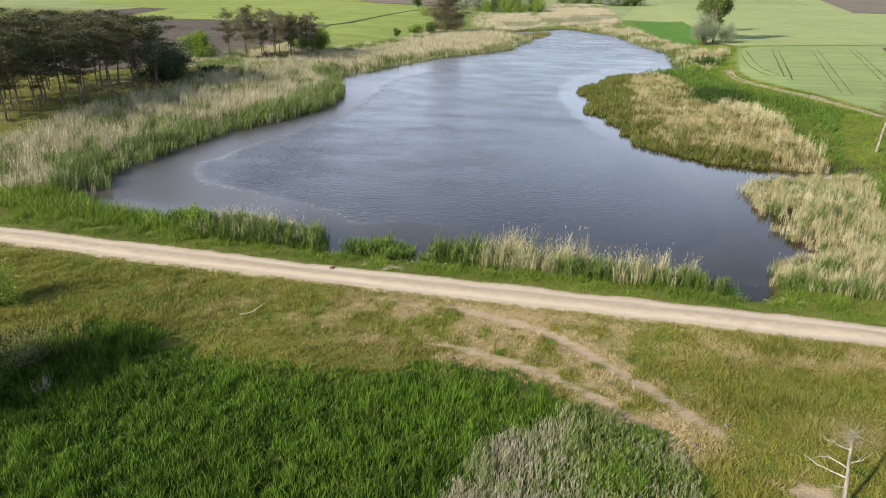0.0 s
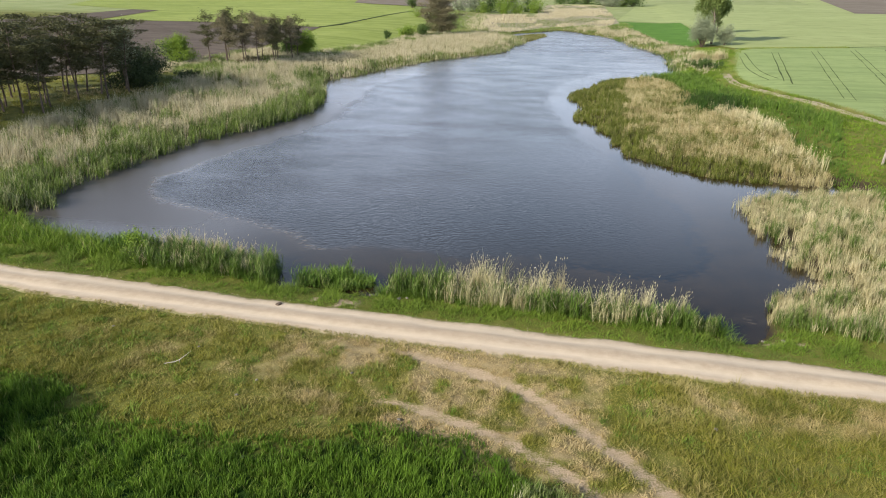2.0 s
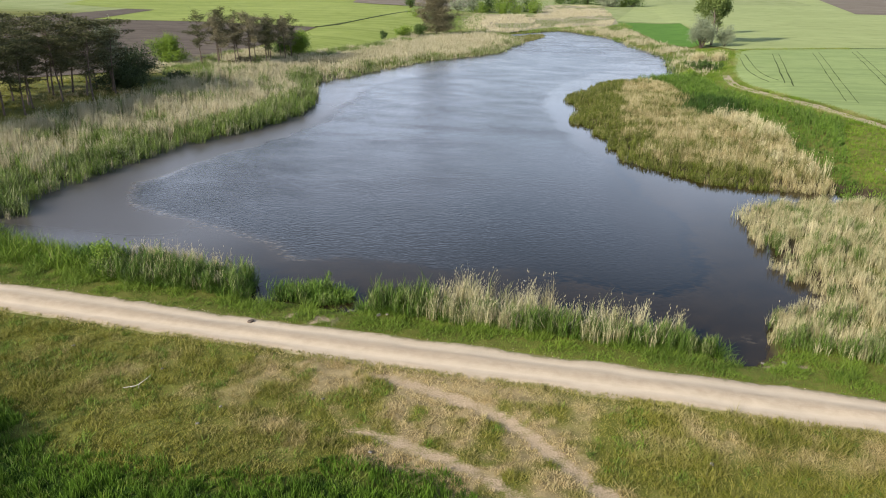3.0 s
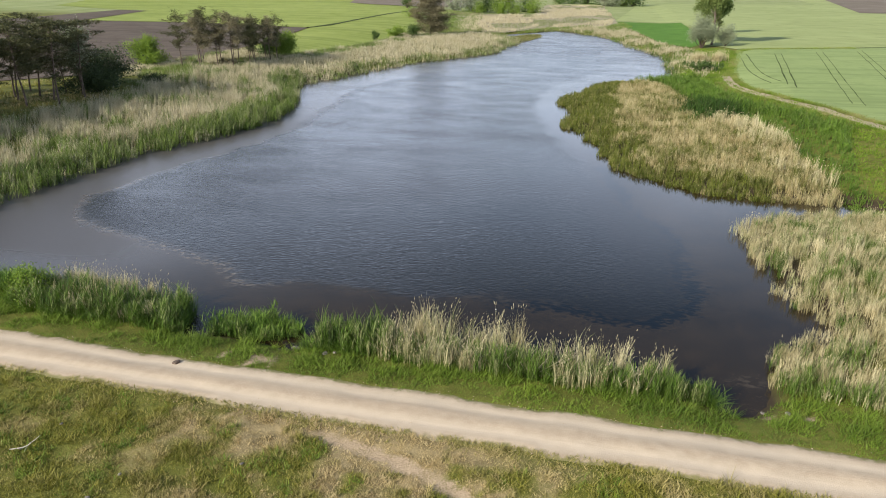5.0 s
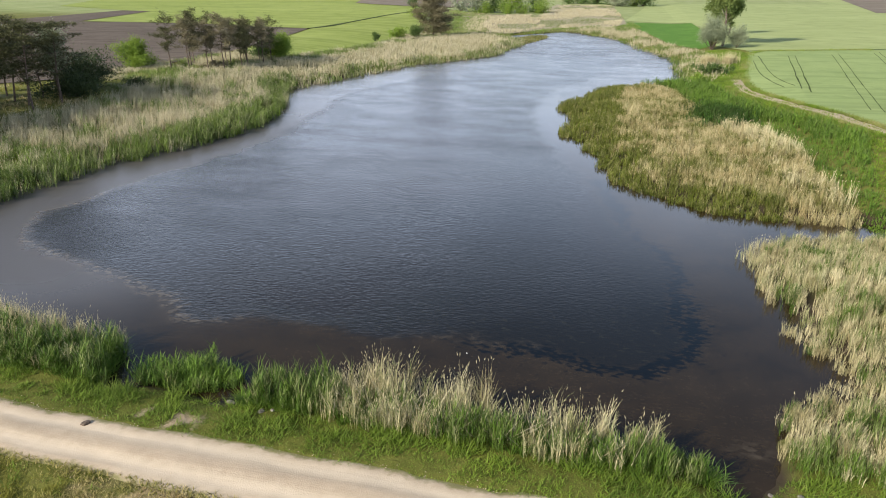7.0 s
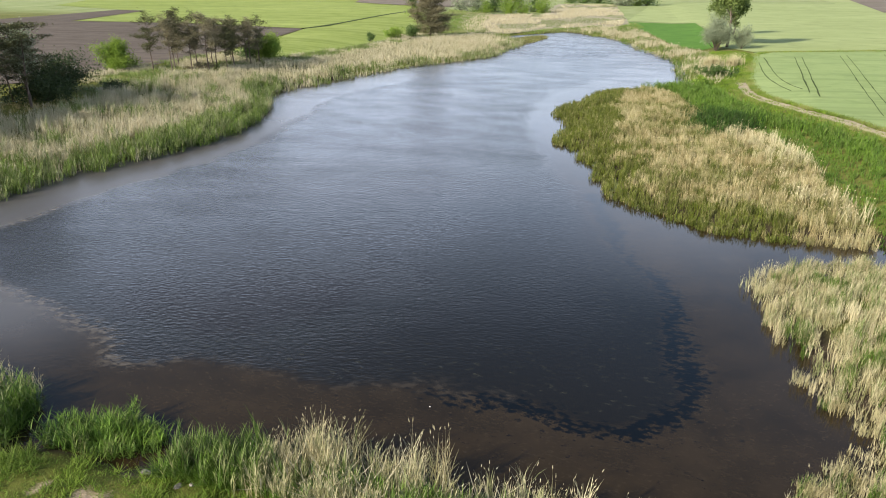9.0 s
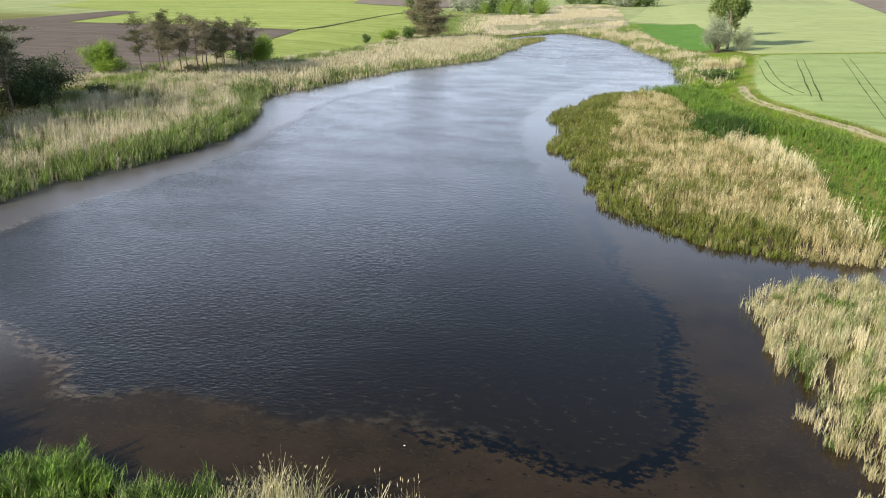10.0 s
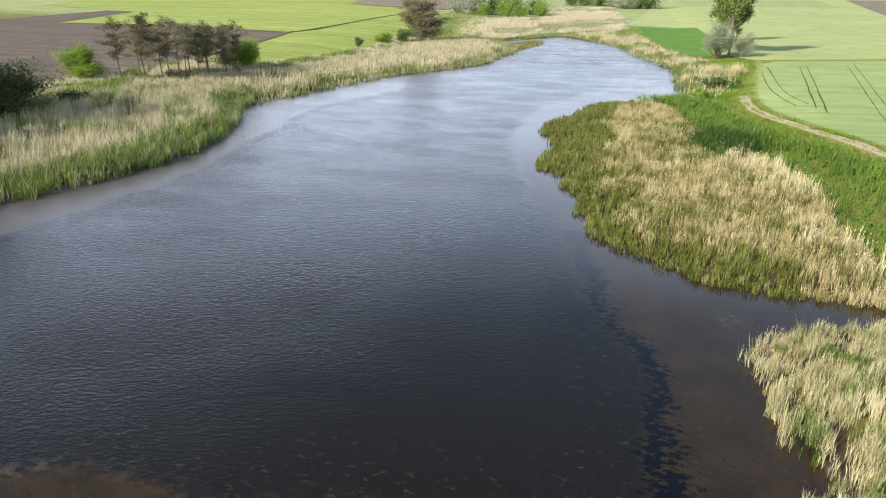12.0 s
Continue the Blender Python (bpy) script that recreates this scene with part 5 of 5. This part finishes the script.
floor_of_grove = np.array([(-60, 60), (-58.5, 78), (-57.5, 90), (-60, 100), (-72, 104), (-84, 92), (-82, 62)])
p = strewn(floor_of_grove, 3.5, 0.45, 3, 107)
p, out, tone = tufted(p, 5, 0.2)
grass("grove_grass", p, 0.4, 0.07, MEADOW, "rough grass and dry weeds under the pines", np.clip(cloud(p[:, 0], p[:, 1], 4, 108) * 2 - 0.6, 0, 1), 0.35, 0.3, 1, way_out=out, tone=tone)

stand(bush("bank_shrub", 2.0, 1.9, FRESH, "light green leafy shrub on the pond bank", 8, 2600, 0.07), -24.9, 41.5)
# foreground growth
stand(bush("hawthorn_bush", 4.8, 4.4, GREEN, "leafy green bush throwing a long shadow", 20, 34000, 0.09), -23.8, 20.2)
stand(bush("dead_shrub", 1.5, 2.6, DULL_PINE, "brown leafless shrub beside a shaded hollow", 18, 900, 0.05, "bush"), -23.2, 24.0)
stand(bush("hawthorn_bush", 2.4, 2.6, FRESH, "small leafy green bush in the meadow", 9, 3200, 0.06), -29.2, 28.6)
weeds = rounded([(-27.6, 24.4), (-25.4, 27.6), (-22.6, 27.8), (-21.2, 25.4), (-23, 24), (-25.6, 23.6)])
p = strewn(weeds, 45)
bed("dry_weeds", reeds(p, np.full(len(p), 0.5), np.clip(rng.normal(0.4, 0.3, len(p)), 0, 1), 5, 0.012, 0.022, 0.0, 0.3), MEADOW, "brown dry weeds in the shade of a bush")
brush = rounded([(-3.2, 14), (-2.6, 21), (-1.4, 23.2), (0.2, 24.6), (2.2, 26.2), (4.2, 25.4), (5.8, 23.8), (6.4, 21), (6, 14)])
p = strewn(brush, 70)
rim_b = away(brush, p[:, 0], p[:, 1], True)
p = p[cloud(p[:, 0], p[:, 1], 0.9, 110) + 0.3 * rim_b > 0.52]
wild = cloud(p[:, 0], p[:, 1], 1.6, 111)
dry = np.clip(0.95 - 0.5 * step((p[:, 0] - 0.2) / 2.6) - 0.9 * step((wild - 0.55) / 0.1) + rng.normal(0, 0.15, len(p)), 0, 1)
bed("grey_brush", reeds(p, (0.45 + 0.75 * wild) * (1 - 0.5 * step((p[:, 0] - 0.5) / 2.5)), dry, 5, 0.012, 0.024, 0.25, 0.18, 2.2, fine=2), BRUSH, "grey dry stalks mixed with green weeds")
bed("pale_tuft", reeds(np.array([(-20.9, 22.2)]) + rng.normal(0, 0.14, (40, 2)), np.full(40, 0.8), np.full(40, 0.9), 3, 0.015, 0.02, 0.2, 0.2), BRUSH, "single pale dry grass tuft")

# dead tree
root = tagged(new("dead_tree"), "leaning grey dead sapling with bare twisted branches", "tree")
line = [Vector(q) for q in ((0, 0, -0.1), (-0.03, 0.1, 0.6), (-0.04, 0.2, 1.2), (-0.09, 0.28, 1.9), (-0.1, 0.38, 2.5), (-0.12, 0.45, 3.0))]
v, f, a = tube(line, [0.085, 0.075, 0.065, 0.055, 0.045, 0.025], 9, 0.12)
part("trunk", mesh_of("trunk", v, f, DEAD, a, True), root)
for at, turn, rise, length, thick in ((0.45, 2.9, 0.25, 1.5, 0.03), (0.56, 2.6, 0.5, 1.3, 0.028), (0.62, 0.3, 0.4, 0.5, 0.02), (0.78, 3.2, 0.05, 0.9, 0.018), (0.35, 3.4, -0.1, 0.5, 0.015)):
    start = line[0].lerp(line[-1], at)
    b = limb(start, turn, rise, length, thick, 0.35, 6)
    twigs = [tube(*b, 6, 0.1)]
    for j in range(3):
        twigs.append(tube(*limb(b[0][3 + j], turn + rng.normal(0, 0.9), rng.normal(0.3, 0.4), 0.45, 0.009, 0.4, 4), 4))
    v, f, a = join(twigs)
    part("branch", mesh_of("branch", v, f, BLEACHED, a, True), root, "bleached bare branch")
twigs = []
for i in range(70):
    b = limb(line[0].lerp(line[-1], rng.uniform(0.82, 1.0)), rng.uniform(0, 6.28), rng.uniform(-0.2, 0.5), rng.uniform(0.5, 1.15), 0.007, 0.45, 4)
    twigs.append(tube(*b, 3))
v, f, a = join(twigs)
part("twigs", mesh_of("twigs", v, f, DEAD, a), root, "fine grey twigs at the top")
stand(root, 10.5, 21.9)
root = tagged(new("bare_tree"), "thin bare tree with brown twigs in the meadow", "tree")
line = [Vector(q) for q in ((0, 0, -0.1), (0.1, 0, 1.5), (0.25, 0, 3.0), (0.4, 0.1, 4.6), (0.5, 0.2, 6.2))]
v, f, a = tube(line, [0.13, 0.11, 0.09, 0.06, 0.03], 8, 0.1)
part("trunk", mesh_of("trunk", v, f, DEAD, a, True), root)
twigs = []
for i in range(150):
    b = limb(line[0].lerp(line[-1], rng.uniform(0.55, 1.0)), rng.uniform(0, 6.28), rng.uniform(0.1, 0.8), rng.uniform(0.8, 2.2), 0.03, 0.4, 5)
    twigs.append(tube(*b, 3))
v, f, a = join(twigs)
part("twigs", mesh_of("twigs", v, f, DULL_PINE, a), root, "brown bare twigs")
stand(root, 28.2, 77.2)


# ---- small things ----
x = rng.uniform(-45, 18, 1800)
side = rng.choice((-1, 1), len(x))
p = on_ground(np.column_stack([x, road_mid(x) + side * (1.2 + rng.normal(0.1, 0.22, len(x)))]))
gem = np.array([(1, 0, 0), (0, 1, 0), (-1, 0, 0), (0, -1, 0), (0, 0, 0.8), (0, 0, -0.5)])
v = (p[:, None] + gem[None] * rng.uniform(0.01, 0.035, len(p))[:, None, None] * rng.uniform(0.6, 1.4, (len(p), 6, 1))).reshape(-1, 3)
one = np.array([(0, 1, 4), (1, 2, 4), (2, 3, 4), (3, 0, 4), (1, 0, 5), (2, 1, 5), (3, 2, 5), (0, 3, 5)])
f = (one[None] + (np.arange(len(p)) * 6)[:, None, None]).reshape(-1, 3)
thing("road_clods", mesh_of("road_clods", v, f, DIRT, {"edge": np.zeros(len(v)), "rut": np.zeros(len(v))}), "loose pale clods along the dirt road", "clods", kind="stuff")


def stone(x, y, size, material=None, label="small pale stone lying in the grass", lift=0.3):
    bm = bmesh.new()
    bmesh.ops.create_icosphere(bm, subdivisions=2, radius=1)
    for v in bm.verts:
        v.co *= rng.uniform(0.8, 1.15)
        v.co.x *= size * 1.3
        v.co.y *= size
        v.co.z *= size * 0.6
    me = bpy.data.meshes.new("stone")
    bm.to_mesh(me)
    bm.free()
    me.materials.append(material or STONE)
    ob = thing("stone", me, label, "stone")
    z = float(height(np.array([x]), np.array([y]))[0])
    ob.matrix_basis = pose(x, y, z + size * lift, 0, 0, rng.uniform(0, 360))
    return ob


for x, y in [(-11.3, 30.2), (-11.6, 28.9), (-9.4, 25.2), (-13.6, 33.2), (-7.4, 31.6), (7.4, 26.2), (6.0, 24.6), (9.4, 27.8), (8.0, 31.0), (-15.3, 32.2), (-4.4, 28.8), (10.6, 29.2), (-20.5, 33)]:
    tagged(stone(x, y, rng.uniform(0.05, 0.08), None, lift=1.0), group="stones in the meadow")
for x, y, s in [(-9.9, 40.9, 0.12), (-9.4, 40.6, 0.16), (-8.7, 40.4, 0.1), (-7.6, 39.9, 0.12), (-7.2, 40.1, 0.09), (11.4, 40.0, 0.09), (12.3, 39.9, 0.1)]:
    tagged(stone(x, y, s, None, "weathered grey stone at the pond outlet"), group="stones at the outlet")
white = Nodes("white_foam").surface((0.75, 0.75, 0.72), 0.5)
ob = stone(-0.76, 47.2, 0.03, white, "small white float drifting on the pond")
ob.name = "float"
tagged(ob, category="float")
ob.matrix_basis = pose(-0.78, 47.25, WATER + 0.01)
root = tagged(new("fallen_branch"), "pale fallen branch lying in the meadow", "branch")
b = limb((0, 0, 0.06), 0.15, 0.03, 1.7, 0.025, 0.2, 6)
v, f, a = tube(*b, 6, 0.1)
part("stem", mesh_of("stem", v, f, BLEACHED, a, True), root)
for j in (2, 3, 4):
    v, f, a = tube(*limb(b[0][j], 0.15 + rng.choice((-1, 1)) * rng.uniform(0.7, 1.3), 0.25, 0.6, 0.012, 0.2, 4), 5)
    part("twig", mesh_of("twig", v, f, BLEACHED, a, True), root)
stand(root, -16.0, 30.4)
tagged(stone(-13.5, 37.2, 0.14, BARK, "dark clod of earth on the dirt road"), category="clod")
